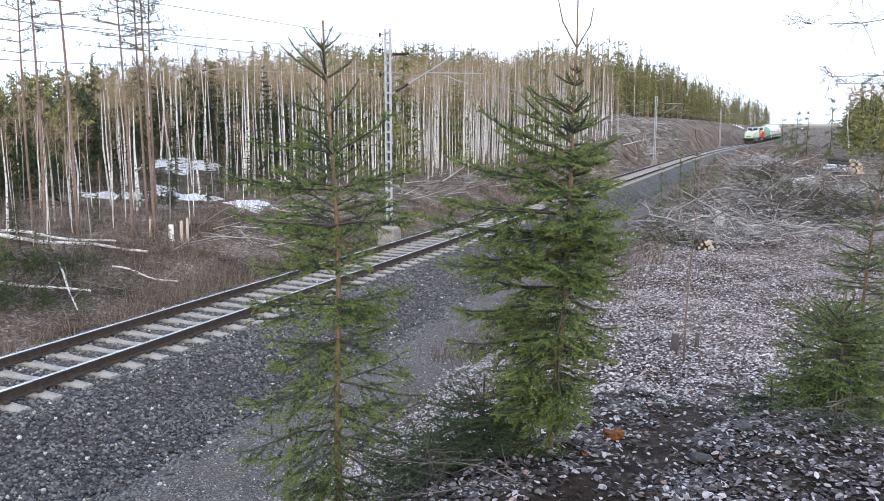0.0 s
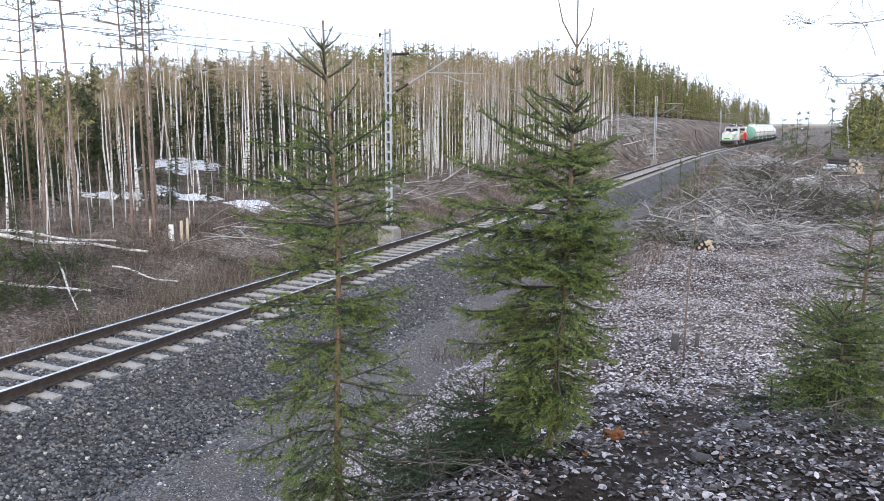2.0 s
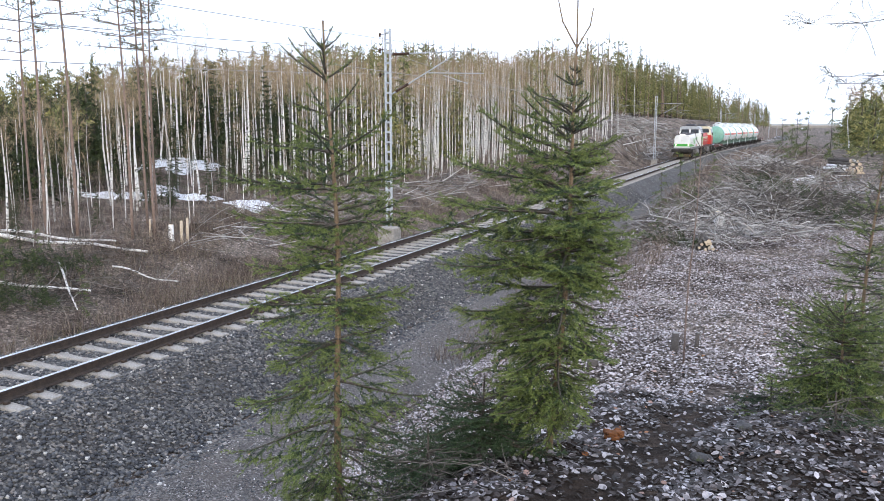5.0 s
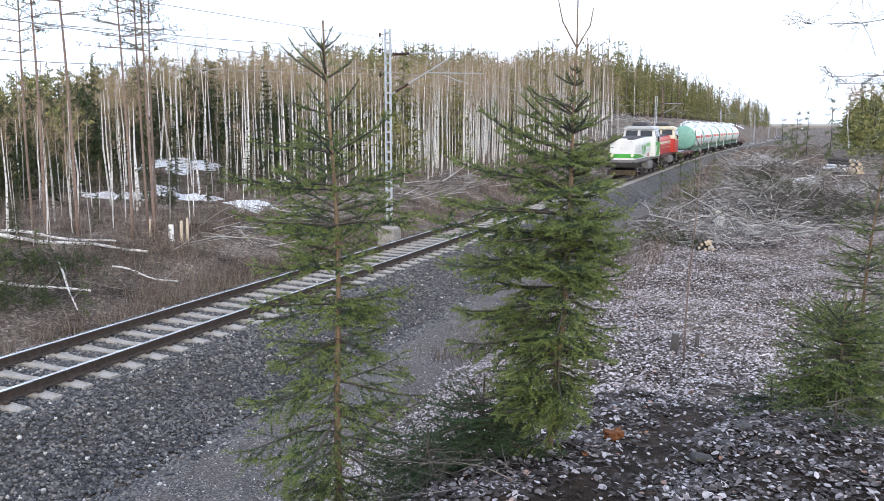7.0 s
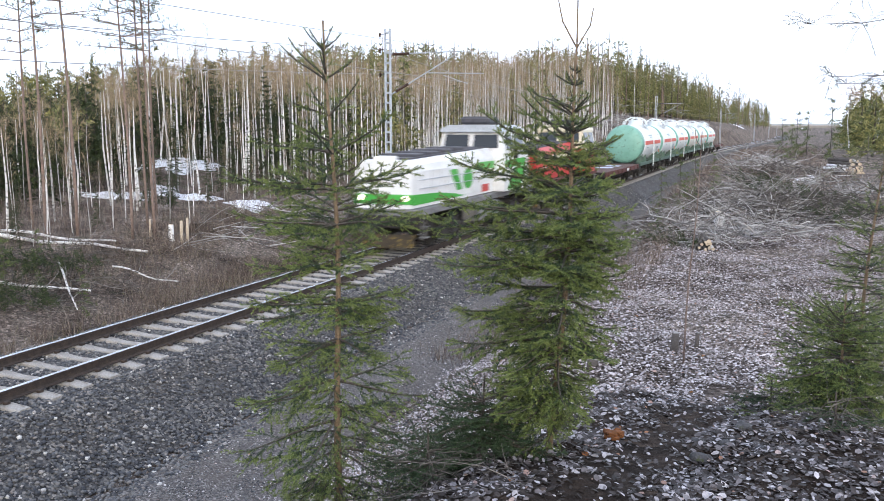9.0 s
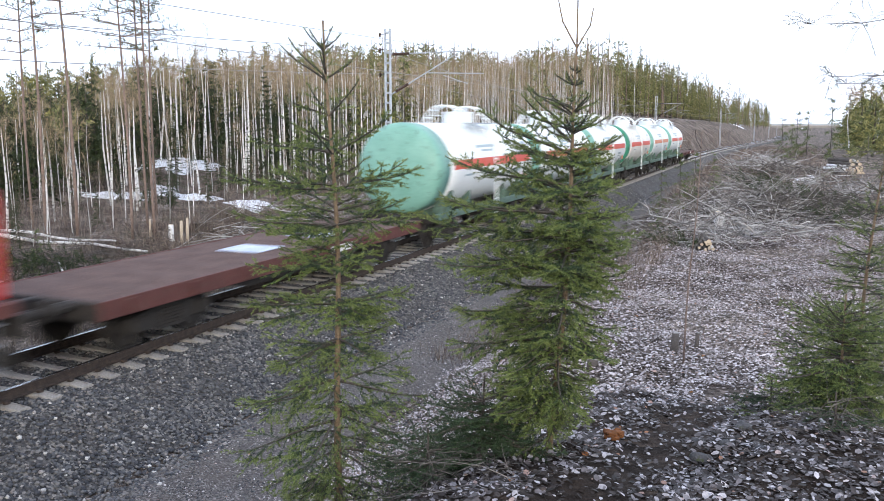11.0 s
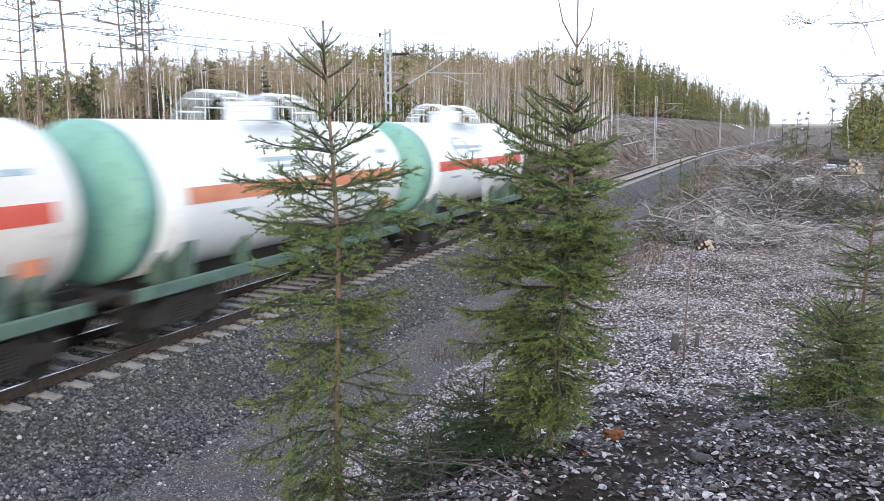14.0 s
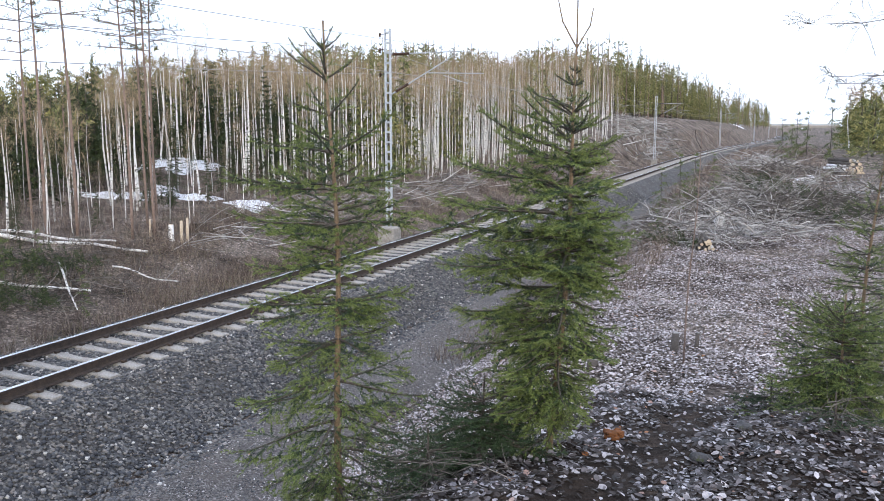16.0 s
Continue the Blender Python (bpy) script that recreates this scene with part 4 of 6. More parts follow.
def young_spruce(name, label, at, height, profile, seed, lean=(0, 0), gap=(0.15, 0.24), per_whorl=5, fill=1.0, asym=0.0, asym_az=0.0, per_m=760, tops=(), bark=None, bare=0.04, fresh=0.07, dark=None):
    """A young spruce: stem, whorled boughs of bottle-brush shoots, older needles inside and fresh ones at the tips.
    profile: (share of the height, length of bough) pairs from the ground up."""
    rng = np.random.default_rng(seed)
    t = thing(name, label, "tree", at=at)
    pf, pl = [p[0] for p in profile], [p[1] for p in profile]

    def axis_pt(z):
        return Vector((lean[0] * z / height + 0.018 * math.sin(z * 2.3 + seed), lean[1] * z / height + 0.018 * math.cos(z * 1.9 + seed), z))
    a = Acc()
    zs = [height * k / 16 for k in range(17)]
    r0 = 0.0048 * height + 0.004
    a.tube([axis_pt(z) - Vector((0, 0, 0.15 if z == 0 else 0)) for z in zs], [r0 * (1 - z / height) ** 0.8 * (1.0 + 0.12 * (k % 2)) + 0.0055 for k, z in enumerate(zs)], 8)
    part("trunk", a, bark or M_youngbark, t, "brown spruce stem", True)
    for az, L in tops:
        a = Acc()
        p = axis_pt(height)
        q = p + Vector((math.cos(az) * 0.42, math.sin(az) * 0.42, 0.9)).normalized() * L if az is not None else p + Vector((0.0, 0, L))
        a.tube([p - Vector((0, 0, 0.03)), p.lerp(q, 0.5) + (Vector((math.cos(az), math.sin(az), 0)) * 0.03 if az is not None else Vector()), q], [0.0055, 0.0045, 0.003], 5)
        part("bare_leader", a, M_youngbark, t)
    old, new_, twig = [], [], Acc()

    def shoot(p, q):
        """One shoot; its last stretch carries fresh needles."""
        d = (q - p).length
        if d < 0.02:
            return
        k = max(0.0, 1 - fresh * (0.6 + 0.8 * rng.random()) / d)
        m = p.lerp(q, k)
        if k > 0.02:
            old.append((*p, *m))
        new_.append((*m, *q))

    def bough(z, az, L, f):
        el = math.radians(float(np.interp(f, (0, 0.3, 0.6, 0.85, 1), (-10, -3, 8, 26, 48)))) + rng.normal() * 0.13
        n = 6
        pts = [axis_pt(z)]
        for k in range(n):
            g = (k + 0.5) / n
            e = el - 0.26 * (1 - f) * math.sin(g * 3.0) + 0.55 * max(0, g - 0.5) + rng.normal() * 0.03
            az += rng.normal() * 0.05
            pts.append(pts[-1] + Vector((math.cos(az) * math.cos(e), math.sin(az) * math.cos(e), math.sin(e))) * (L / n))
        twig.tube(pts, [0.0016 + (0.0025 + 0.008 * L) * (1 - i / 6.5) for i in range(n + 1)], 4, False)
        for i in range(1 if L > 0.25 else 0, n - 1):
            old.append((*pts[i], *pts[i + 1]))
        shoot(pts[n - 1], pts[n])
        hang = 0.30 * (1 - f) ** 1.3
        young = float(sm(0.70, 0.90, f))
        s, side = 0.16 * L, 1
        while s < L * 0.97:
            g = s / L
            i = min(n - 1, int(g * n))
            q = pts[i].lerp(pts[i + 1], g * n - i)
            d = (pts[i + 1] - pts[i]).normalized()
            ln = min(0.26, (0.50 * L * (1 - g) ** 0.8 * min(1.0, 0.45 + 2.0 * g) + 0.035) * (0.55 + 0.75 * rng.random())) * (1 - 0.45 * young)
            dv = Matrix.Rotation(side * (0.72 + 0.35 * rng.random()), 3, "Z") @ d
            dv.z += rng.normal() * 0.22 - hang * (0.5 + rng.random())
            dv.normalize()
            e = q + dv * ln
            shoot(q, e)
            if ln > 0.075:
                for _ in range(int(ln / 0.045)):
                    c = q.lerp(e, 0.2 + 0.7 * rng.random())
                    dw = Matrix.Rotation(float(rng.choice((-1, 1))) * (0.6 + 0.4 * rng.random()), 3, "Z") @ dv
                    dw.z += rng.normal() * 0.25 - hang * 0.5
                    shoot(c, c + dw.normalized() * ln * (0.25 + 0.3 * rng.random()))
            side = -side
            s += (0.030 + 0.022 * rng.random()) * (1 + 0.9 * young)

    old.append((*axis_pt(height - 0.22), *axis_pt(height)))
    z = height - 0.17
    zmin = pf[0] * height
    while z > zmin:
        f = z / height
        L0 = float(np.interp(f, pf, pl))
        a0 = rng.random() * 6.283
        step = gap[0] + (gap[1] - gap[0]) * (1 - f) + 0.03 * rng.normal()
        nb = per_whorl + int(rng.integers(0, 2))
        for k in range(nb):
            if rng.random() < bare:
                continue
            az = a0 + 6.283 * k / nb + rng.normal() * 0.25
            bough(z + rng.normal() * 0.012, az, max(0.05, L0 * (0.72 + 0.45 * rng.random()) * (1 + asym * math.cos(az - asym_az))), f)
        for k in range(int(nb * fill * min(1.0, 2.2 * (1 - f)) + rng.random())):
            az = rng.random() * 6.283
            bough(z - step * (0.15 + 0.7 * rng.random()), az, max(0.05, L0 * (0.30 + 0.55 * rng.random()) * (1 + asym * math.cos(az - asym_az))), f)
        z -= max(0.07, step)
    part("branchwork", twig, M_sprucebark, t, "thin brown boughs")
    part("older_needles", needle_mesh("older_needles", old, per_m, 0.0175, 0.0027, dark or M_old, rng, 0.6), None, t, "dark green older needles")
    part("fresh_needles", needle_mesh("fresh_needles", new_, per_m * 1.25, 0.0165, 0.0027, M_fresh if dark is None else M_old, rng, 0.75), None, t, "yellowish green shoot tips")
    return t


def far_spruce_template(name, h, spread, seed, mat, label, tufts=24, nl=0.17, nw=0.05):
    """A distant spruce: stem and drooping boughs of many small tufts."""
    rng = np.random.default_rng(seed)
    t = thing(name, label, "tree", "forest beside the track")
    a = Acc()
    a.tube([(0, 0, -0.3), (0.02, 0, h * 0.4), (0, 0.03, h)], [0.011 * h, 0.007 * h, 0.01], 6)
    part("trunk", a, M_sprucebark, t)
    segs = []
    z = h * 0.12
    while z < h:
        f = z / h
        L = spread * (1 - f) ** 0.85 + 0.12
        for k in range(4):
            az = rng.random() * 6.283
            Lk = L * (0.6 + 0.55 * rng.random())
            pts = branch_path((0, 0, z + rng.random() * 0.2), az, -0.35 + 0.9 * f, Lk, 0.3, 3)
            for i in range(3):
                segs.append((*pts[i], *pts[i + 1]))
                for s in (-1, 1):
                    d = Matrix.Rotation(s * 0.8, 3, "Z") @ (pts[i + 1] - pts[i])
                    c = pts[i].lerp(pts[i + 1], 0.5)
                    segs.append((*c, *(c + d * 0.8 - Vector((0, 0, 0.06)))))
        z += 0.24 + 0.012 * h
    part("crown", needle_mesh("crown", segs, tufts, nl, nw, mat, rng, 0.7), None, t)
    return t


def birch_template(h, seed, lean):
    rng = np.random.default_rng(seed)
    t = thing("birch", "slender leafless birch with white bark", "tree", "birches beside the track")
    a = Acc()
    ph = rng.random() * 6
    zs = [h * k / 10 for k in range(11)]
    r0 = 0.0046 * h + 0.012

    def ax(z):
        return Vector((lean * z + 0.10 * math.sin(z * 0.45 + ph), 0.10 * math.cos(z * 0.37 + ph), z))
    a.tube([ax(z) - Vector((0, 0, 0.4 if z == 0 else 0)) for z in zs], [r0 * (1 - 0.92 * z / h) + 0.004 for z in zs], 7)
    part("trunk", a, M_birch, t, "white birch trunk with dark marks", True)
    v, f = [], []

    def strand(p, q, w):
        d = (q - p).normalized()
        s = d.cross(Vector(rng.normal(size=3))).normalized() * w
        s2 = d.cross(s).normalized() * w
        o = len(v)
        v.extend([p + s, p - s * 0.5 + s2, p - s * 0.5 - s2, q])
        f.extend([(o, o + 1, o + 3), (o + 1, o + 2, o + 3), (o + 2, o, o + 3)])
    z = h * 0.62
    while z < h * 0.99:
        fz = z / h
        L = (0.32 + 1.25 * math.sin(min(1, (1 - fz) * 1.7) * 1.5)) * (0.6 + 0.6 * rng.random())
        if fz < 0.5:
            L *= 0.6
        az = rng.random() * 6.283
        el = 0.75 + 0.3 * rng.random()
        p = ax(z)
        q = p + Vector((math.cos(az) * math.cos(el), math.sin(az) * math.cos(el), math.sin(el))) * L
        strand(p, q, 0.010)
        for _ in range(int(3 + 5 * fz)):
            c = p.lerp(q, 0.25 + 0.75 * rng.random())
            e = c + Vector((rng.normal() * 0.5 + math.cos(az) * 0.4, rng.normal() * 0.5 + math.sin(az) * 0.4, 0.45 + rng.normal() * 0.4)) * (0.28 + 0.35 * rng.random())
            strand(c, e, 0.0045)
            for _ in range(2):
                c2 = c.lerp(e, 0.3 + 0.6 * rng.random())
                strand(c2, c2 + Vector((rng.normal() * 0.2, rng.normal() * 0.2, rng.normal() * 0.2 + 0.05)), 0.003)
        z += 0.12 + 0.05 * rng.random()
    part("twig_crown", quick_mesh("twig_crown", np.array([tuple(p) for p in v]), np.array(f), M_twig), None, t, "reddish brown bare twigs")
    return t


def pine_template(h, seed, crown_from=0.62):
    rng = np.random.default_rng(seed)
    t = thing("pine", "tall pine with orange-brown bark and sparse crown", "tree", "pines beside the track")
    a = Acc()
    a.tube([(0.012 * z * math.sin(seed) + 0.05 * math.sin(z * 0.4), 0.05 * math.cos(z * 0.3 + seed), z - (0.4 if z == 0 else 0)) for z in [h * k / 10 for k in range(11)]], [0.0043 * h * (1 - 0.85 * k / 10) + 0.01 for k in range(11)], 8)
    part("trunk", a, M_pinebark, t, "orange-brown flaky trunk", True)
    segs, b = [], Acc()
    z = h * crown_from
    while z < h:
        f = (z / h - crown_from) / (1 - crown_from)
        for k in range(3):
            az, L = rng.random() * 6.283, (0.5 + 1.3 * (1 - f)) * (0.5 + 0.6 * rng.random())
            pts = branch_path((0, 0, z), az, 0.15 + 0.5 * f, L, 0.1, 4)
            b.tube(pts, [0.02, 0.016, 0.012, 0.009, 0.006], 4, False)
            for i in range(2, 5):
                for _ in range(3):
                    d = Vector(rng.normal(size=3)) * 0.13 + Vector((0, 0, 0.06))
                    segs.append((*pts[i], *(pts[i] + d)))
        z += 0.42
    part("limb_work", b, M_pinebark, t)
    part("crown", needle_mesh("crown", segs, 90, 0.10, 0.011, M_pineneedle, rng, 0.6), None, t)
    return t


def scaled(x, y, k, rz, dz=0.0):
    return pose(x, y, land1(x, y) + dz, 0, 0, rz) @ Matrix.Diagonal((k, k, k, 1))


GROW = ((14, 22, 30, 40, 55, 80, 115), (0.38, 0.42, 0.58, 0.78, 0.82, 0.88, 0.98))


def vigour(x, y):
    """How tall the wood grows: low on the wet ground, taller along the line."""
    return float(np.interp(y + 0.6 * min(0.0, x - track_x(y) + 10), *GROW))


def copies(templates, spots, rng, smin=0.85, smax=1.15, grow=GROW):
    used = set()
    for i, (x, y) in enumerate(spots):
        tpl = templates[int(rng.integers(len(templates)))]
        k = (smin + (smax - smin) * rng.random()) * (1.0 if grow is None else float(np.interp(y, *grow)))
        m = scaled(x, y, k, rng.random() * 360)
        if id(tpl) not in used:
            used.add(id(tpl))
            tpl.matrix_world = m
        else:
            copy_thing(tpl, m)


def scatter(rng, n, box, mind, test=None):
    out = []
    grid = {}
    tries = 0
    while len(out) < n and tries < n * 60:
        tries += 1
        u = box[0] + (box[1] - box[0]) * rng.random()
        y = box[2] + (box[3] - box[2]) * rng.random()
        x = track_x(y) + u
        if test and not test(u, y):
            continue
        c = (int(x / mind), int(y / mind))
        if any((x - p) ** 2 + (y - q) ** 2 < mind * mind for i in (-1, 0, 1) for j in (-1, 0, 1) for p, q in grid.get((c[0] + i, c[1] + j), ())):
            continue
        grid.setdefault(c, []).append((x, y))
        out.append((x, y))
    return out


rng = np.random.default_rng(11)
BIRCH = [birch_template(h, 20 + i, l) for i, (h, l) in enumerate(((9.0, 0.01), (9.8, -0.01), (8.2, 0.02), (10.4, 0.0), (9.4, -0.02), (7.2, 0.03)))]
edge_spots = scatter(rng, 195, (-14.5, -9.3, 18, 118), 0.75, lambda u, y: y > 34 or rng.random() < 0.6)
deep_spots = scatter(rng, 100, (-22, -13.5, 17, 100), 1.0)
copies(BIRCH, edge_spots + deep_spots, rng)
FSPR = [far_spruce_template("spruce", h, s, 40 + i, M_needle2, "dark green spruce among bare birches") for i, (h, s) in enumerate(((11.0, 1.9), (9.4, 1.7), (8.0, 1.5)))]
copies(FSPR, scatter(rng, 60, (-22, -11, 17, 44), 1.5) + scatter(rng, 50, (-46, -22, 17, 52), 2.0) + scatter(rng, 40, (-48, -20, 48, 130), 2.4) + [(-12.6, 28.6), (-12.0, 28.0), (-13.0, 52.0), (-12.0, 60.0)], rng, 0.75, 1.15)
PINE = [pine_template(11.5, 60), pine_template(12.5, 61)]


# far woods: many trees joined in one object
def far_woods(name, spots, label, rng, kinds=(0.45, 0.3, 0.25), near=False, tall=1.0, foliage=M_hazeneedle, leafage=(16, 0.36, 0.13)):
    tv, tf, tm = [], [], []
    cv, cf = [], []
    pv, pf = [], []
    seg_d, seg_p, strands = [], [], []
    trunks_w, trunks_b, trunks_d = Acc(), Acc(), Acc()
    for x, y in spots:
        z0 = land1(x, y)
        k = rng.random()
        if k < kinds[0]:
            h = (8 + 2.5 * rng.random()) * vigour(x, y) * tall
            b = 0.15 * rng.normal()
            trunks_w.tube([(x, y, z0 - 0.5), (x + b, y, z0 + h * 0.5), (x + b * 0.6 + 0.1 * rng.normal(), y, z0 + h)], [0.036 + 0.026 * rng.random(), 0.036, 0.01], 5, False)
            for _ in range(30 if near else 26):
                zz = z0 + h * (0.70 + 0.30 * rng.random())
                strands.append((x, y, zz, x + rng.normal() * 0.5, y + rng.normal() * 0.5, zz + 0.5 + 0.4 * rng.random()))
        elif k < kinds[0] + kinds[1]:
            h = (8.5 + 5 * rng.random()) * vigour(x, y) * tall * float(np.interp(x + 0.27 * y, (-12, 4, 26), (0.95, 0.75, 1.08)))
            trunks_d.tube([(x, y, z0 - 0.5), (x, y, z0 + h)], [0.11, 0.02], 4, False)
            for i in range(60):
                f = i / 60
                zz = z0 + h * (0.12 + 0.88 * f)
                a, L = rng.random() * 6.283, (2.2 * (1 - f) + 0.2) * (0.6 + 0.5 * rng.random())
                seg_d.append((x, y, zz, x + math.cos(a) * L, y + math.sin(a) * L, zz - 0.25 * L))
        else:
            h = (10.5 + 4 * rng.random()) * vigour(x, y) * tall * float(np.interp(x + 0.27 * y, (-12, 4, 26), (0.95, 0.75, 1.08)))
            trunks_b.tube([(x, y, z0 - 0.5), (x, y, z0 + h)], [0.13, 0.03], 4, False)
            for i in range(26):
                zz = z0 + h * (0.5 + 0.4 * rng.random())
                a, L = rng.random() * 6.283, 1.3 * rng.random() + 0.2
                seg_p.append((x + math.cos(a) * L * 0.5, y + math.sin(a) * L * 0.5, zz, x + math.cos(a) * L, y + math.sin(a) * L, zz + 0.3))
    t = thing(name, label, "forest", kind="stuff")
    if trunks_w.v:
        tagged(part("birch_trunks", trunks_w, M_birch, t), kind="stuff")
    if trunks_b.v:
        tagged(part("conifer_trunks", trunks_b, M_pinebark, t), kind="stuff")
    if trunks_d.v:
        tagged(part("spruce_trunks", trunks_d, M_sprucebark, t), kind="stuff")
    if seg_d:
        tagged(part("spruce_foliage", needle_mesh("spruce_foliage", seg_d, *leafage, foliage, rng, 0.7), None, t), kind="stuff")
    if seg_p:
        tagged(part("pine_foliage", needle_mesh("pine_foliage", seg_p, 26, 0.32, 0.11, M_hazeneedle, rng, 0.6), None, t), kind="stuff")
    if strands:
        tagged(part("bare_twigs", needle_mesh("bare_twigs", strands, 12 if near else 14, 0.38 if near else 0.45, 0.009 if near else 0.03, M_twig, rng, 0.9), None, t), kind="stuff")
    return t


# taller spruces that stand out over the birches
spire = np.random.default_rng(77)
for k in range(26):
    y = 40 + 34 * spire.random()
    x = -12.5 - 0.22 * (y - 30) - 9 * spire.random()
    copy_thing(FSPR[k % 3], scaled(x, y, 0.92 + 0.25 * spire.random(), 360 * spire.random()))

# tall pines at the edge of the wood, by place
for i, (x, y, k) in enumerate(((-12.2, 21.6, 1.0), (-11.4, 22.2, 0.98), (-9.6, 22.9, 0.92), (-9.2, 23.6, 0.96), (-10.8, 25.0, 0.93), (-11.6, 26.5, 0.85), (-14.2, 22.8, 0.9))):
    m = scaled(x, y, k, 37 * i)
    if i < 2:
        PINE[i].matrix_world = m
    else:
        copy_thing(PINE[i % 2], m)

stand = scatter(rng, 700, (-34, -11.5, 18, 128), 0.72, lambda u, y: y + 0.6 * (u + 10) > 30 or rng.random() < 0.3)
far_woods("birch_stand", stand, "dense stand of slender bare white birches", rng, (0.93, 0.05, 0.02), True)
left_far = scatter(rng, 420, (-95, -30, 10, 120), 2.0) + scatter(rng, 800, (-75, -11, 115, 300), 1.5, lambda u, y: u < -15.5 - 2 * math.sin(y * 0.07)) + scatter(rng, 420, (-60, -11, 290, 600), 2.6) + scatter(rng, 60, (-90, -40, 600, 1000), 5.0)
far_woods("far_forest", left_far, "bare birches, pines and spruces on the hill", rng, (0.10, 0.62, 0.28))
dark_wood = scatter(rng, 330, (-70, -19, 14, 60), 1.7) + scatter(rng, 300, (-60, -21, 60, 130), 1.9)
far_woods("spruce_wood", dark_wood, "dark spruce wood behind the bare birches", rng, (0.06, 0.86, 0.08), False, 0.80, M_needle2, (34, 0.24, 0.06))
hill = scatter(rng, 560, (-62, -17, 118, 250), 1.7, lambda u, y: u < -17 - 2 * math.sin(y * 0.07))
far_woods("far_forest", hill, "dense spruces and pines on the hill", rng, (0.04, 0.70, 0.26), False, 0.97, M_hazeneedle, (24, 0.32, 0.09))
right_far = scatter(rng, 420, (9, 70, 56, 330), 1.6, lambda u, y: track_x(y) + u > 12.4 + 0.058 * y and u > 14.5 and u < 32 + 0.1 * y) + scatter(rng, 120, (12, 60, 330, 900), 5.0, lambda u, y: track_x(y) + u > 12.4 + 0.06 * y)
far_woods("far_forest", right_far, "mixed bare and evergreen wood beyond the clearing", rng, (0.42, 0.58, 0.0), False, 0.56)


# ---------------- young spruces near the camera ----------------
def put(x, y):
    return (x, y, land1(x, y))


TOWARD_TRACK = 3.5
young_spruce("young_spruce", "slender young spruce with sparse upper boughs", put(8.95, 4.65), 3.40, ((0.03, 0.50), (0.18, 0.70), (0.33, 0.66), (0.41, 0.56), (0.54, 0.62), (0.69, 0.64), (0.76, 0.54), (0.85, 0.40), (0.94, 0.20), (1.0, 0.05)), 3, (-0.05, 0), (0.25, 0.22), 5, 0.95, 0.10, TOWARD_TRACK, bare=0.08)
young_spruce("young_spruce", "dense bushy young spruce with a bare forked leader", put(10.3, 4.95), 2.58, ((0.08, 0.24), (0.19, 0.42), (0.31, 0.54), (0.45, 0.54), (0.54, 0.64), (0.64, 0.60), (0.71, 0.50), (0.80, 0.38), (0.87, 0.20), (0.93, 0.03), (1.0, 0.02)), 5, (0.12, 0.05), (0.12, 0.125), 6, 1.5, 0.36, TOWARD_TRACK, tops=((None, 0.34), (0.4, 0.22), (3.5, 0.27)))
young_spruce("young_spruce", "thin young spruce at the edge of the clearing", put(12.30, 8.3), 2.45, ((0.05, 0.55), (0.3, 0.60), (0.6, 0.40), (0.85, 0.18), (1.0, 0.04)), 8, (0.1, 0), (0.20, 0.20), 5, 0.9, per_m=520)
young_spruce("spruce_shrub", "dense low spruce shrub beside the path", put(12.12, 7.2), 1.1, ((0.05, 0.85), (0.4, 0.74), (0.7, 0.50), (1.0, 0.10)), 9, (0, 0), (0.08, 0.09), 7, 1.2, per_m=560)
young_spruce("spruce_shrub", "low spreading spruce shrub under a taller spruce", put(9.85, 4.9), 0.62, ((0.05, 0.58), (0.5, 0.50), (1.0, 0.10)), 12, (0, 0), (0.065, 0.07), 7, 1.2, per_m=600, dark=M_old, bark=M_sprucebark)
young_spruce("spruce_shrub", "low spreading spruce shrub under a taller spruce", put(9.62, 4.5), 0.42, ((0.05, 0.48), (0.5, 0.42), (1.0, 0.08)), 13, (0, 0), (0.06, 0.07), 7, 1.0, per_m=560, dark=M_old, bark=M_sprucebark)
young_spruce("spruce_shrub", "small dark spruce shrub on leaf litter", put(11.58, 7.6), 0.32, ((0.05, 0.40), (0.5, 0.34), (1.0, 0.08)), 14, (0, 0), (0.06, 0.06), 6, 1.0, per_m=520, dark=M_old, bark=M_sprucebark)
young_spruce("spruce_shrub", "small dark spruce shrub on leaf litter", put(12.0, 6.1), 0.26, ((0.05, 0.36), (0.5, 0.30), (1.0, 0.08)), 15, (0, 0), (0.06, 0.06), 6, 1.0, per_m=520, dark=M_old, bark=M_sprucebark)
SMALL = far_spruce_template("small_spruce", 1.5, 0.55, 77, M_needle, "small yellowish green spruce in felled branches", 90, 0.05, 0.012)
for i, (x, y, k) in enumerate(((8.2, 31.3, 1.2), (7.6, 31.0, 0.8), (8.5, 34.0, 0.9), (8.2, 26.0, 0.5), (7.6, 23.6, 0.55), (9.0, 36.5, 0.8), (11.6, 62.0, 1.4), (12.6, 66.0, 1.6), (13.4, 70.0, 1.7), (12.2, 64.0, 1.2), (14.6, 62.0, 2.0), (-5.9, 16.9, 0.62), (-7.3, 15.7, 0.9), (-8.0, 17.4, 0.8), (-9.0, 16.2, 1.0), (-9.6, 43.0, 1.4), (-10.4, 52.0, 1.1))):
    m = scaled(x, y, k, 70 * i)
    if i == 0:
        SMALL.matrix_world = m
    else:
        copy_thing(SMALL, m)

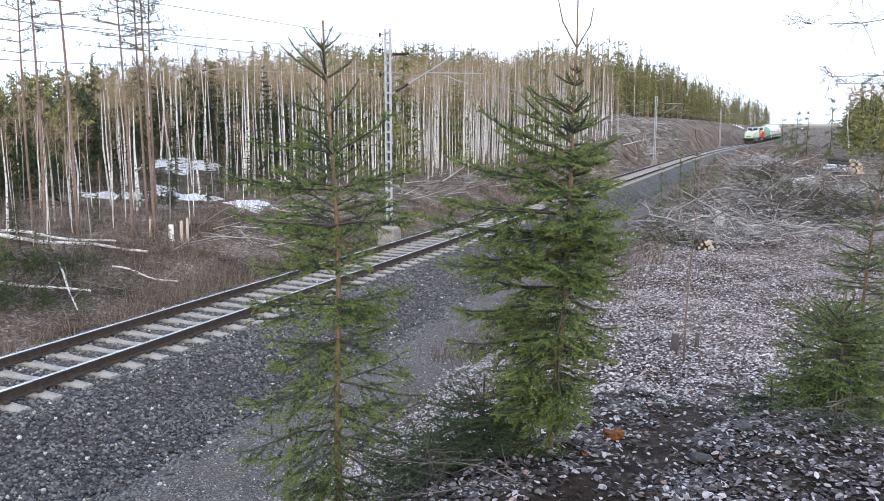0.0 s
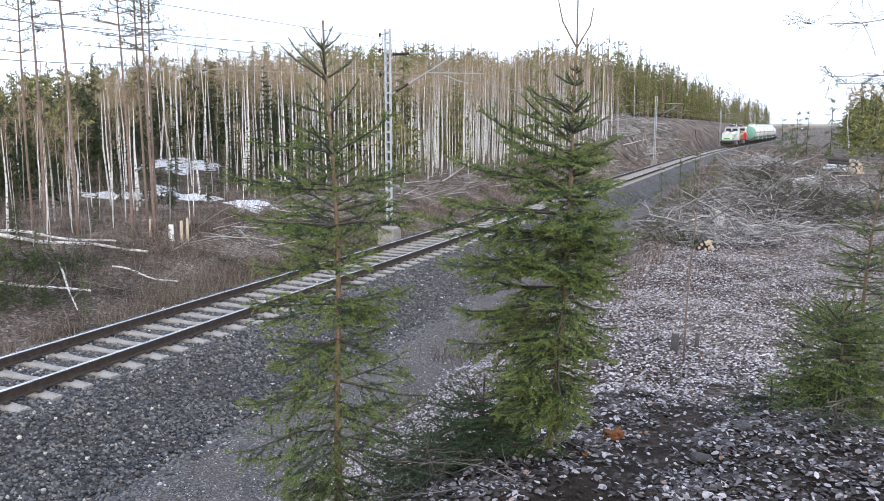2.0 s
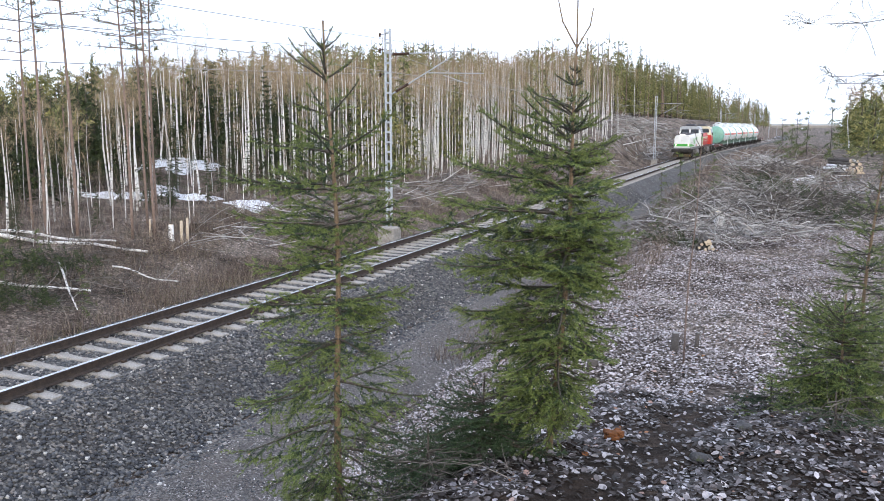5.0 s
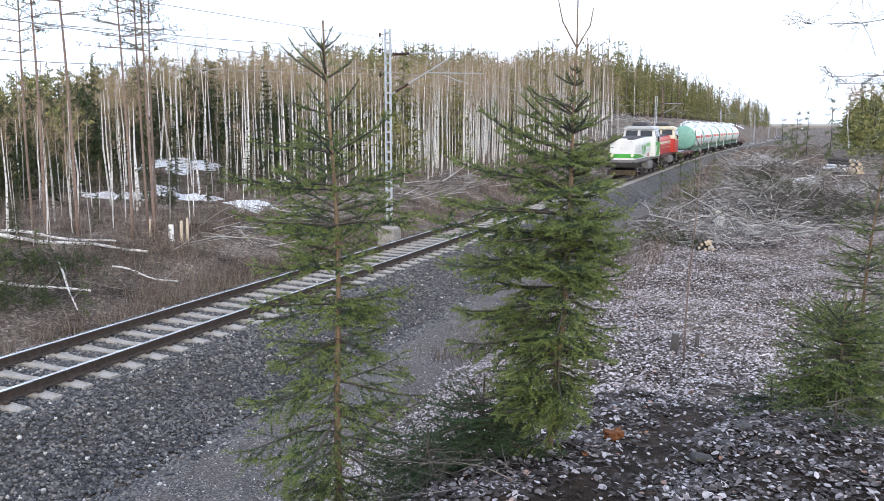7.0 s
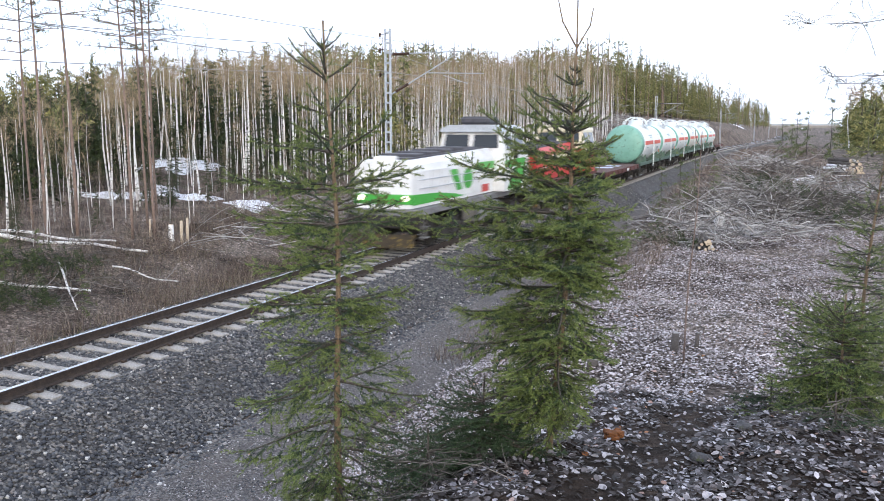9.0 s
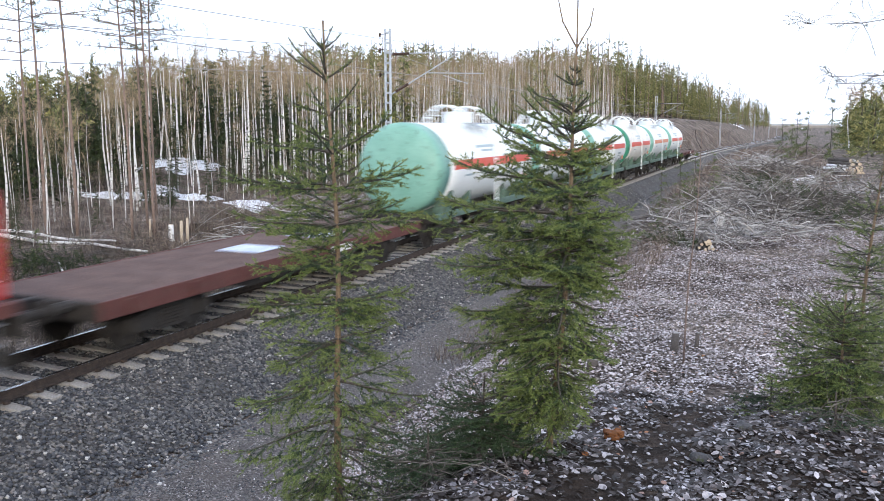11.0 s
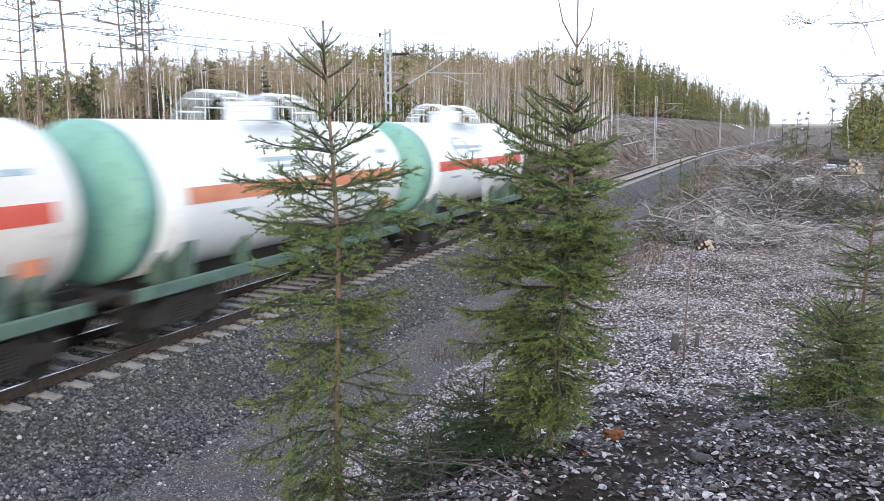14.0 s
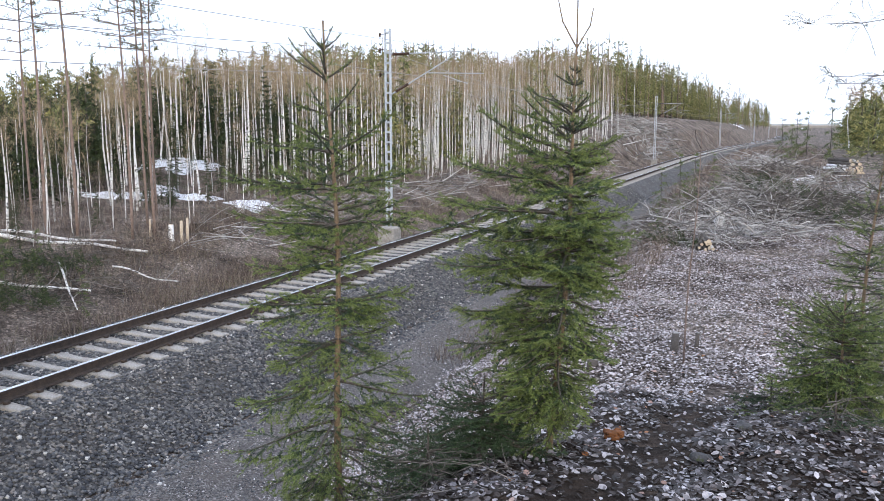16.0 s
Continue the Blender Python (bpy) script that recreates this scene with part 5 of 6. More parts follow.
TOPS = far_spruce_template("felled_spruce_top", 2.0, 0.6, 78, M_needle2, "dark green felled spruce top lying in the slash", 70, 0.07, 0.016)
for i, (x, y, k, rz) in enumerate(((8.3, 23.6, 0.8, 60), (7.9, 25.0, 0.9, 100), (11.2, 34.2, 1.3, 75), (12.2, 33.0, 1.2, 110), (10.4, 36.5, 1.4, 80), (13.6, 30.5, 1.2, 95), (9.6, 39.5, 1.4, 70), (12.6, 29.0, 1.0, 60), (7.4, 22.4, 0.7, 85), (-8.6, 15.8, 1.5, 70), (-9.4, 17.0, 1.6, 100), (-7.9, 15.2, 1.3, 80), (-10.2, 16.2, 1.6, 120), (-7.2, 16.6, 1.2, 60), (-8.8, 18.2, 1.4, 95))):
    m = pose(x, y, land1(x, y) + 0.12, 84, 0, rz) @ Matrix.Diagonal((k, k, k, 1))
    if i == 0:
        TOPS.matrix_world = m
    else:
        copy_thing(TOPS, m)


# ---------------- saplings, overhanging pine ----------------
def sapling(at, h, seed, label, lean=(0.0, 0.0)):
    r = np.random.default_rng(seed)
    t = thing("bare_sapling", label, "sapling", at=at)
    a = Acc()
    pts = [Vector((lean[0] * z / h + 0.012 * math.sin(z * 3 + seed), lean[1] * z / h, z)) for z in [h * k / 9 for k in range(10)]]
    a.tube([pts[0] - Vector((0, 0, 0.1))] + pts[1:], [0.013 - 0.001 * k for k in range(10)], 7)
    part("stem", a, M_pinebark, t, "", True)
    a = Acc()
    spots = [(f, 0.12 + 0.3 * r.random(), r.random() * 6.28) for f in (0.35, 0.5, 0.62, 0.72, 0.8, 0.86, 0.93)]
    for f, L, az in spots:
        p = pts[min(8, int(f * 9))].lerp(pts[min(9, int(f * 9) + 1)], f * 9 - int(f * 9))
        q = p + Vector((math.cos(az) * 0.5, math.sin(az) * 0.5, 0.8)).normalized() * L
        m = p.lerp(q, 0.5) + Vector((math.cos(az), math.sin(az), 0)) * 0.04
        a.tube([p, m, q], [0.006, 0.005, 0.003], 4)
    part("side_twig", a, M_stickd, t)


sapling(put(10.57, 10.39), 2.85, 2, "bare thin sapling standing in leaf litter", (0.12, 0))


def overhanging_pine(at, h):
    r = np.random.default_rng(31)
    t = thing("pine", "pine with drooping thin boughs over the clearing", "tree", at=at)
    a = Acc()
    a.tube([(0, 0, -0.3), (0.05, 0, h * 0.5), (0, 0.05, h)], [0.12, 0.09, 0.03], 10)
    part("trunk", a, M_pinebark, t, "", True)
    segs, b = [], Acc()
    for z, az, L, dr in ((2.15, 2.95, 1.75, 0.1), (2.6, 2.7, 1.9, 0.0), (3.0, 3.1, 2.0, 0.05), (3.3, 2.85, 1.8, 0.1), (1.8, 3.0, 1.4, 0.3), (1.55, 2.9, 1.3, 0.3), (2.5, 2.6, 1.6, 0.2), (2.8, 2.95, 1.9, 0.15), (3.15, 2.6, 1.7, 0.1), (3.5, 3.0, 1.8, 0.2), (2.4, 3.2, 1.7, 0.25), (2.9, 1.0, 1.2, 0.0), (3.2, 4.6, 1.2, 0.0)):
        pts = branch_path((0, 0, z), az, 0.12, L, 0.35 + dr, 7)
        b.tube(pts, [0.006 - 0.0006 * k for k in range(8)], 5, False)
        for i in range(2, 8):
            for _ in range(8):
                d = Vector((math.cos(az) * 0.6 + r.normal() * 0.8, math.sin(az) * 0.6 + r.normal() * 0.8, r.normal() * 0.5 - 0.1)).normalized() * (0.07 + 0.16 * r.random())
                e = pts[i] + d
                b.tube([pts[i], pts[i].lerp(e, 0.5) + Vector((0, 0, 0.02)), e], [0.0018, 0.0015, 0.001], 4, False)
                segs.append((*pts[i].lerp(e, 0.45), *e))
    part("limb_work", b, M_stickd, t)
    part("needles", needle_mesh("needles", segs, 300, 0.030, 0.0017, M_pineneedle, r, 0.5), None, t)


overhanging_pine(put(13.65, 5.6), 4.6)


# ---------------- felled wood ----------------
def stick_pile(name, label, n, cx, cy, rx, ry, hmax, lmin, lmax, rad, mat, seed, bend=0.25, along=None):
    """A heap of crooked branches, too many to count."""
    r = np.random.default_rng(seed)
    a = Acc()
    for _ in range(n):
        q, d = r.random() * 6.283, r.random() ** 0.6
        x, y = cx + rx * d * math.cos(q), cy + ry * d * math.sin(q)
        z = land1(x, y) + 0.02 + hmax * (1 - d) * r.random()
        L = lmin + (lmax - lmin) * r.random() ** 2
        az = r.random() * 6.283 if along is None else along + r.normal() * 0.5
        el = r.normal() * 0.22
        pts, p = [], Vector((x, y, z))
        for k in range(6):
            pts.append(p.copy())
            az += r.normal() * bend
            el += r.normal() * bend * 0.5
            p += Vector((math.cos(az) * math.cos(el), math.sin(az) * math.cos(el), math.sin(el))) * L / 5
            p.z = max(p.z, land1(p.x, p.y) + 0.01)
        w = rad * (0.4 + 0.9 * r.random())
        a.tube(pts, [w * (1 - 0.15 * k) for k in range(6)], 4, False)
        for _ in range(2):
            i = 1 + int(r.random() * 4)
            e = pts[i] + Vector(r.normal(size=3)) * L * 0.14 + (pts[i + 1] - pts[i]) * 0.8
            a.tube([pts[i], pts[i].lerp(e, 0.5) + Vector((0, 0, 0.02)), e], [w * 0.5, w * 0.4, w * 0.2], 3, False)
    tagged(new(name, a.mesh(name, mat)), label, "branches", kind="stuff")


stick_pile("felled_branches", "heap of pale grey bare felled branches", 150, 9.3, 24.8, 2.2, 1.7, 0.5, 0.6, 2.2, 0.024, M_stick, 1, 0.42)
stick_pile("felled_branches", "heap of pale grey bare felled branches", 60, 11.0, 26.0, 1.5, 1.3, 0.35, 0.6, 2.0, 0.022, M_stick, 2, 0.42)
stick_pile("felled_branches", "heap of grey and brown felled branches", 110, 10.2, 32.0, 2.2, 3.6, 0.45, 0.6, 2.0, 0.017, M_stick, 3, 0.4)
stick_pile("felled_branches", "heap of dark felled branches", 330, 12.4, 33.0, 2.8, 4.2, 0.6, 0.5, 2.4, 0.017, M_stickd, 4)
stick_pile("felled_branches", "heap of grey felled branches", 110, 12.9, 37.5, 3.2, 3.0, 0.5, 0.8, 2.6, 0.020, M_stick, 5)
stick_pile("felled_branches", "heap of grey felled branches beside the track", 150, 10.4, 54.0, 2.2, 8.0, 0.6, 0.8, 2.8, 0.026, M_stick, 6)
stick_pile("felled_branches", "dark felled branches on the clearing", 330, 11.5, 44.0, 3.5, 6.5, 0.45, 0.6, 2.4, 0.022, M_stickd, 7)
stick_pile("felled_branches", "dark felled branches at the ditch", 200, 8.0, 27.0, 1.6, 5.0, 0.4, 0.4, 1.8, 0.012, M_stickd, 15)
stick_pile("felled_branches", "pale bleached felled branches over the slash", 260, 10.6, 29.5, 2.9, 4.2, 0.55, 0.6, 2.6, 0.020, M_stick, 21, 0.34)
stick_pile("felled_branches", "pale bleached felled branches over the slash", 150, 12.6, 38.0, 3.4, 5.5, 0.6, 0.8, 2.8, 0.022, M_stick, 22, 0.30)
stick_pile("felled_branches", "dark felled branches over the slash", 420, 11.6, 31.0, 3.2, 4.5, 0.7, 0.5, 2.2, 0.020, M_stickd, 23, 0.35)
stick_pile("felled_branches", "felled slender trunks along the wood edge", 120, -8.4, 31.0, 1.6, 8.0, 0.5, 1.2, 3.6, 0.020, M_stick, 8, 0.10, 1.1)
stick_pile("felled_branches", "felled slender trunks along the wood edge", 130, -8.6, 48.0, 1.6, 11.0, 0.4, 1.2, 3.6, 0.024, M_stick, 9, 0.10, 1.3)
stick_pile("felled_branches", "felled trunks on the bare slope", 170, -9.0, 92.0, 3.0, 14.0, 0.4, 1.2, 4.0, 0.04, M_stick, 10, 0.10)
stick_pile("felled_branches", "felled trunks on the bare slope", 300, -9.5, 140.0, 5.0, 30.0, 0.4, 2.0, 6.0, 0.08, M_stick, 13, 0.08)
stick_pile("felled_branches", "dark felled branches and twigs in the ditch", 320, -8.6, 18.0, 2.8, 3.8, 0.5, 0.5, 2.6, 0.013, M_stickd, 11)
stick_pile("felled_branches", "brown brushwood along the ditch", 420, -6.6, 27.0, 1.8, 13.0, 0.35, 0.4, 1.6, 0.009, M_stickd, 16, 0.35)
stick_pile("dead_twigs", "tangle of dry twigs under the young spruces", 150, 9.7, 4.2, 0.75, 0.55, 0.25, 0.15, 0.6, 0.003, M_stickd, 12, 0.4)
stick_pile("dead_twigs", "tangle of dry twigs beside the path", 110, 12.1, 6.0, 0.7, 0.6, 0.25, 0.15, 0.6, 0.003, M_stickd, 14, 0.4)


def fallen_birch(p, q, r0, r1):
    t = thing("fallen_birch", "fallen white birch trunk lying in brush", "fallen trunk", "fallen birches")
    a = Acc()
    p, q = Vector(p), Vector(q)
    pts = [p.lerp(q, k / 8) + Vector((0, 0, 0.06 * math.sin(k))) for k in range(9)]
    for v in pts:
        v.z = max(v.z, land1(v.x, v.y) + r1)
    a.tube(pts, [r0 + (r1 - r0) * k / 8 for k in range(9)], 8)
    part("trunk", a, M_birch, t, "", True)
    a = Acc()
    for k in (3, 5, 6):
        e = pts[k] + Vector((0.3, 0.25 * (-1) ** k, 0.45))
        a.tube([pts[k], pts[k].lerp(e, 0.5) + Vector((0.05, 0, 0)), e], [0.014, 0.011, 0.004], 5)
    part("branch_stub", a, M_stick, t)


fallen_birch((-14.6, 19.2, 0.6), (-8.05, 21.9, -0.25), 0.085, 0.04)
fallen_birch((-13.0, 20.4, 0.45), (-9.1, 21.6, 0.1), 0.06, 0.03)
fallen_birch((-10.6, 15.2, 0.15), (-6.6, 17.9, -0.75), 0.06, 0.03)
fallen_birch((-8.2, 18.3, 0.0), (-5.9, 16.7, -1.0), 0.035, 0.02)
fallen_birch((-7.4, 19.6, -0.3), (-5.6, 20.6, -0.9), 0.03, 0.02)


def log_pile(at, rz, n, length, r0, seed, label):
    r = np.random.default_rng(seed)
    t = thing("log_pile", label, "log pile", at=at, rz=rz)
    per = max(4, int(math.sqrt(2 * n)))
    k = row = 0
    while k < n:
        cnt = max(1, per - row)
        for i in range(cnt):
            if k >= n:
                break
            rad = r0 * (0.75 + 0.5 * r.random())
            x = (i - (cnt - 1) / 2) * r0 * 2.05 + r.normal() * 0.01
            z = r0 + row * r0 * 1.75
            y = r.normal() * 0.12
            a = Acc()
            a.tube([(x, -length / 2 + y, z), (x + 0.01, y, z + 0.01), (x, length / 2 + y, z)], [rad, rad * 0.97, rad * 0.92], 10, False)
            lg = part("log", a, M_sprucebark if r.random() < 0.7 else M_birch, t, "", True)
            for e, rr in ((-1, rad), (1, rad * 0.92)):
                a = Acc()
                a.tube([(x, e * (length / 2) + y - e * 0.03, z), (x, e * (length / 2) + y + e * 0.004, z)], [rr * 0.93, rr * 0.93], 10)
                part("cut_end", a, M_cut, lg, "pale sawn end")
            k += 1
        row += 1


log_pile(put(9.75, 23.2), 12, 9, 1.4, 0.05, 3, "small pile of cut birch logs with pale ends")
log_pile(put(14.5, 46.5), 20, 20, 2.6, 0.085, 4, "pile of cut timber with pale sawn ends")


def stump(at, r0, h, label, mat):
    t = thing("tree_stump", label, "stump", at=at)
    a = Acc()
    a.tube([(0, 0, -0.1), (0, 0, 0.05), (0.01, 0, h)], [r0 * 1.3, r0, r0 * 0.9], 9)
    part("bark_body", a, mat, t, "", True)
    a = Acc()
    a.tube([(0.01, 0, h - 0.01), (0.012, 0.0, h + 0.012)], [r0 * 0.82, r0 * 0.78], 9)
    part("cut_face", a, M_cut if mat is not M_stickd else M_stick, t, "sawn face")


for x, y, r0, h in ((10.39, 11.1, 0.055, 0.26), (10.64, 11.5, 0.03, 0.22), (9.55, 9.9, 0.07, 0.12)):
    stump(put(x, y), r0, h, "grey weathered stump in leaf litter", M_stickd)
for x, y, r0, h in ((-8.8, 24.0, 0.10, 0.55), (-8.5, 24.2, 0.06, 0.75), (-8.35, 24.35, 0.05, 0.9), (-9.4, 23.6, 0.04, 0.6), (9.9, 27.0, 0.16, 0.45)):
    stump(put(x, y), r0, h, "freshly cut stump with pale wood", M_cut if r0 < 0.09 else M_birch)


def bank_stone(at, size, seed, label):
    """A weathered stone, half sunk in the humus."""
    r = np.random.default_rng(seed)
    ph = r.random(4) * 6.28
    a = Acc()
    rings = []
    for j in range(1, 8):
        la = -math.pi / 2 + math.pi * j / 8
        ring = []
        for k in range(12):
            lo = 2 * math.pi * k / 12
            d = size * (1 + 0.16 * math.sin(2 * lo + ph[0] + la) + 0.10 * math.sin(3 * lo + ph[1] - 2 * la))
            ring.append((d * 1.35 * math.cos(la) * math.cos(lo), d * math.cos(la) * math.sin(lo), d * 0.75 * math.sin(la) + size * 0.25))
        rings.append(ring)
    a.loft(rings)
    t = new("bank_stone", a.mesh("bank_stone", M_rock, True))
    t.matrix_world = pose(*at, 8 * math.sin(seed), 6 * math.cos(seed), 57 * seed)
    tagged(t, label, "stone", "stones on the path bank")


for k, (x, y, size) in enumerate(((11.20, 5.35, 0.055), (11.32, 5.62, 0.042), (11.42, 6.05, 0.05), (11.12, 5.75, 0.034), (11.55, 5.5, 0.038))):
    bank_stone(put(x, y), size, 3 + k, "grey weathered stone half sunk in dark humus")

# crumbling orange-brown stump beside the path
rotten = thing("rotten_stump", "crumbling orange-brown rotten stump in leaf litter", "stump", at=put(10.52, 5.9))
rr = np.random.default_rng(91)
for k in range(26):
    a = Acc()
    cx, cy, cz = rr.normal() * 0.036, rr.normal() * 0.034, 0.008 + 0.045 * rr.random()
    w = 0.010 + 0.013 * rr.random()
    a.box(cx - w * 1.6, cx + w * 1.6, cy - w, cy + w, cz - 0.02, cz + w * 0.8, 0.006)
    part("rotten_chunk", a, M_rot, rotten)


def snow_patch(x0, y0, rx, ry, seed, th=0.10):
    r = np.random.default_rng(seed)
    ph = r.random(6) * 6.28
    n, m = 40, 8
    a = Acc()
    rings = []
    for j in range(m + 1):
        f = j / m
        ring = []
        for k in range(n):
            q = 2 * math.pi * k / n
            w = 1 + 0.22 * math.sin(3 * q + ph[0]) + 0.16 * math.sin(5 * q + ph[1]) + 0.10 * math.sin(9 * q + ph[2])
            x, y = x0 + rx * w * f * math.cos(q), y0 + ry * w * f * math.sin(q)
            hole = 0.05 * math.sin(x * 2.3 + ph[3]) * math.sin(y * 1.9 + ph[4])
            ring.append((x, y, land1(x, y) + (th + hole) * (1 - f ** 3) - 0.03 * f))
        rings.append(ring)
    a.loft(rings[1:], True)
    tagged(new("snow_patch", a.mesh("snow_patch", M_snow, True)), "patch of old melting snow on the forest floor", "snow", "snow patches")


snow_patch(-18.2, 36.6, 1.5, 2.8, 1)
snow_patch(-15.6, 31.2, 1.3, 1.4, 2)
snow_patch(-17.4, 29.6, 2.4, 0.45, 3)
snow_patch(-13.4, 31.2, 1.2, 0.7, 4)
snow_patch(-10.2, 30.9, 1.1, 0.9, 5)
snow_patch(-14.2, 39.6, 0.8, 0.7, 6)
snow_patch(12.5, 41.3, 0.30, 0.35, 7, 0.14)
snow_patch(12.9, 42.6, 0.22, 0.25, 9, 0.12)
snow_patch(-4.0, 330.0, 2.5, 8.0, 8)


# ---------------- low growth ----------------
def tufts(name, label, category, n, u0, u1, y0, y1, hmin, hmax, width, mat, seed, spread=0.25, test=None, per=4):
    """Upright stems in loose bunches."""
    r = np.random.default_rng(seed)
    u = u0 + (u1 - u0) * r.random(n)
    y = y0 + (y1 - y0) * r.random(n) ** 1.4
    x = np.interp(y, TX_Y, TX_X) + u
    if test is not None:
        keep = r.random(n) < test(u, y)
        x, y = x[keep], y[keep]
    x = np.repeat(x, per) + 0.12 * r.normal(size=len(x) * per)
    y = np.repeat(y, per) + 0.12 * r.normal(size=len(y) * per)
    n = len(x)
    z = land(x, y) - 0.03
    h = hmin + (hmax - hmin) * r.random(n) ** 1.6
    d = np.stack([r.normal(size=n) * spread, r.normal(size=n) * spread, np.ones(n)], 1) * h[:, None]
    base = np.stack([x, y, z], 1)
    a = r.random(n) * 6.283
    s = np.stack([np.cos(a), np.sin(a), np.zeros(n)], 1) * width
    mid = base + d * 0.55 + r.normal(size=(n, 3)) * 0.03 * h[:, None]
    tip2 = mid + np.stack([r.normal(size=n) * 0.3, r.normal(size=n) * 0.3, 0.3 + 0 * a], 1) * h[:, None]
    v = np.stack([base - s, base + s, mid + s * 0.6, mid - s * 0.6, base + d, tip2], 1).reshape(-1, 3)
    o = np.arange(n)[:, None] * 6
    f = np.concatenate([o + np.array(t) for t in ((0, 1, 2), (0, 2, 3), (3, 2, 4), (3, 2, 5))])
    tagged(new(name, quick_mesh(name, v, f, mat)), label, category, kind="stuff")


def patchy(u, y):
    return np.clip(0.45 + 0.6 * np.sin(u * 1.1 + y * 0.33) * np.sin(y * 0.21 - u * 0.7), 0.05, 1)


tufts("dry_brush", "leafless reddish brown brush beside the track", "brush", 12000, -10.5, -4.2, 11, 75, 0.2, 0.85, 0.006, M_brush, 1, 0.35, patchy)
tufts("dry_brush", "leafless brown brush along the far line", "brush", 5000, -10.0, -4.0, 70, 260, 0.3, 1.0, 0.012, M_brush, 2, 0.35, patchy)
tufts("forest_undergrowth", "thin bare undergrowth on the forest floor", "undergrowth", 6000, -26, -9.0, 15, 90, 0.3, 1.6, 0.005, M_brush, 3, 0.3)
tufts("dry_grass", "dry grass and moss on the ditch bank", "grass", 5000, -9.5, -3.6, 12, 45, 0.08, 0.28, 0.004, M_grass, 4, 0.5, patchy)
tufts("dry_brush", "low brown brush at the clearing's edge", "brush", 5500, 4.5, 9.0, 16, 70, 0.12, 0.6, 0.005, M_brush, 5, 0.45, patchy)
tufts("dry_brush", "low brown brush on the far clearing", "brush", 4500, 7.0, 15.0, 38, 130, 0.1, 0.45, 0.012, M_brush, 6, 0.45, patchy)
tufts("dry_grass", "dry grass on the service strip", "grass", 1500, 5.0, 7.6, 8, 26, 0.03, 0.12, 0.003, M_grass, 7, 0.7, patchy)

# gravel service strip along the ballast
ys = np.arange(-20, 120, 0.5)
us = np.linspace(3.1, 5.6, 12)
su, sy = np.meshgrid(us, ys)
wob = np.where(su > 5.5, 0.35 * np.sin(sy * 0.9) + 0.2 * np.sin(sy * 2.3), 0) + np.where(su < 3.2, 0.15 * np.sin(sy * 1.7), 0)
su = su + wob
sx = su + np.interp(sy, TX_Y, TX_X)
edge_f = np.minimum(np.abs(us - 3.1), np.abs(us - 5.6))[None, :]
szz = land(sx, sy) + np.where(edge_f < 0.01, -0.05, 0.015)
k = (np.arange(len(ys) - 1)[:, None] * 12 + np.arange(11)[None, :]).ravel()
strip = new("service_strip", quick_mesh("service_strip", np.stack([sx.ravel(), sy.ravel(), szz.ravel()], 1), np.stack([k, k + 1, k + 13, k + 12], 1), M_gravel, True))
tagged(strip, "pale sandy gravel strip beside the ballast", "gravel path", kind="structure")

# dark humus of the path and its bank, with tree shade painted into its colour
hx, hy = np.meshgrid(np.arange(8.6, 14.6, 0.05), np.arange(2.0, 9.6, 0.05))
out_x = np.maximum(np.abs(hx - 11.6) - 2.55 - 0.3 * np.sin(hy * 2.7), 0)
out_y = np.maximum(np.abs(hy - 5.3) - 3.2 - 0.35 * np.sin(hx * 2.3), 0)
hz = land(hx, hy) + 0.006 - 0.25 * (out_x + out_y)
hn, hm = hx.shape
hk = (np.arange(hn - 1)[:, None] * hm + np.arange(hm - 1)[None, :]).ravel()
humus = new("path_soil", quick_mesh("path_soil", np.stack([hx.ravel(), hy.ravel(), hz.ravel()], 1), np.stack([hk, hk + 1, hk + hm + 1, hk + hm], 1), M_humus, True))
tagged(humus, "dark trodden humus of a forest path and its bank, shade painted in", "soil", kind="structure")

# far road bridge over the line
def bridge():
    y = 640.0
    x = track_x(y)
    t = thing("road_bridge", "distant concrete road bridge over the railway", "bridge", at=(x, y, 0))
    a = Acc()
    a.box(-40, 30, -4, 4, 3.4, 5.2, 0.1)
    part("deck", a, M_concrete, t)
    for px in (-14, 12):
        a = Acc()
        a.box(px - 0.6, px + 0.6, -3, 3, -2, 3.5, 0.1)
        part("pier", a, M_concrete, t)
    a = Acc()
    a.box(-40, 30, -4.1, -4.0, 5.3, 6.3)
    part("parapet", a, M_galv, t)


bridge()

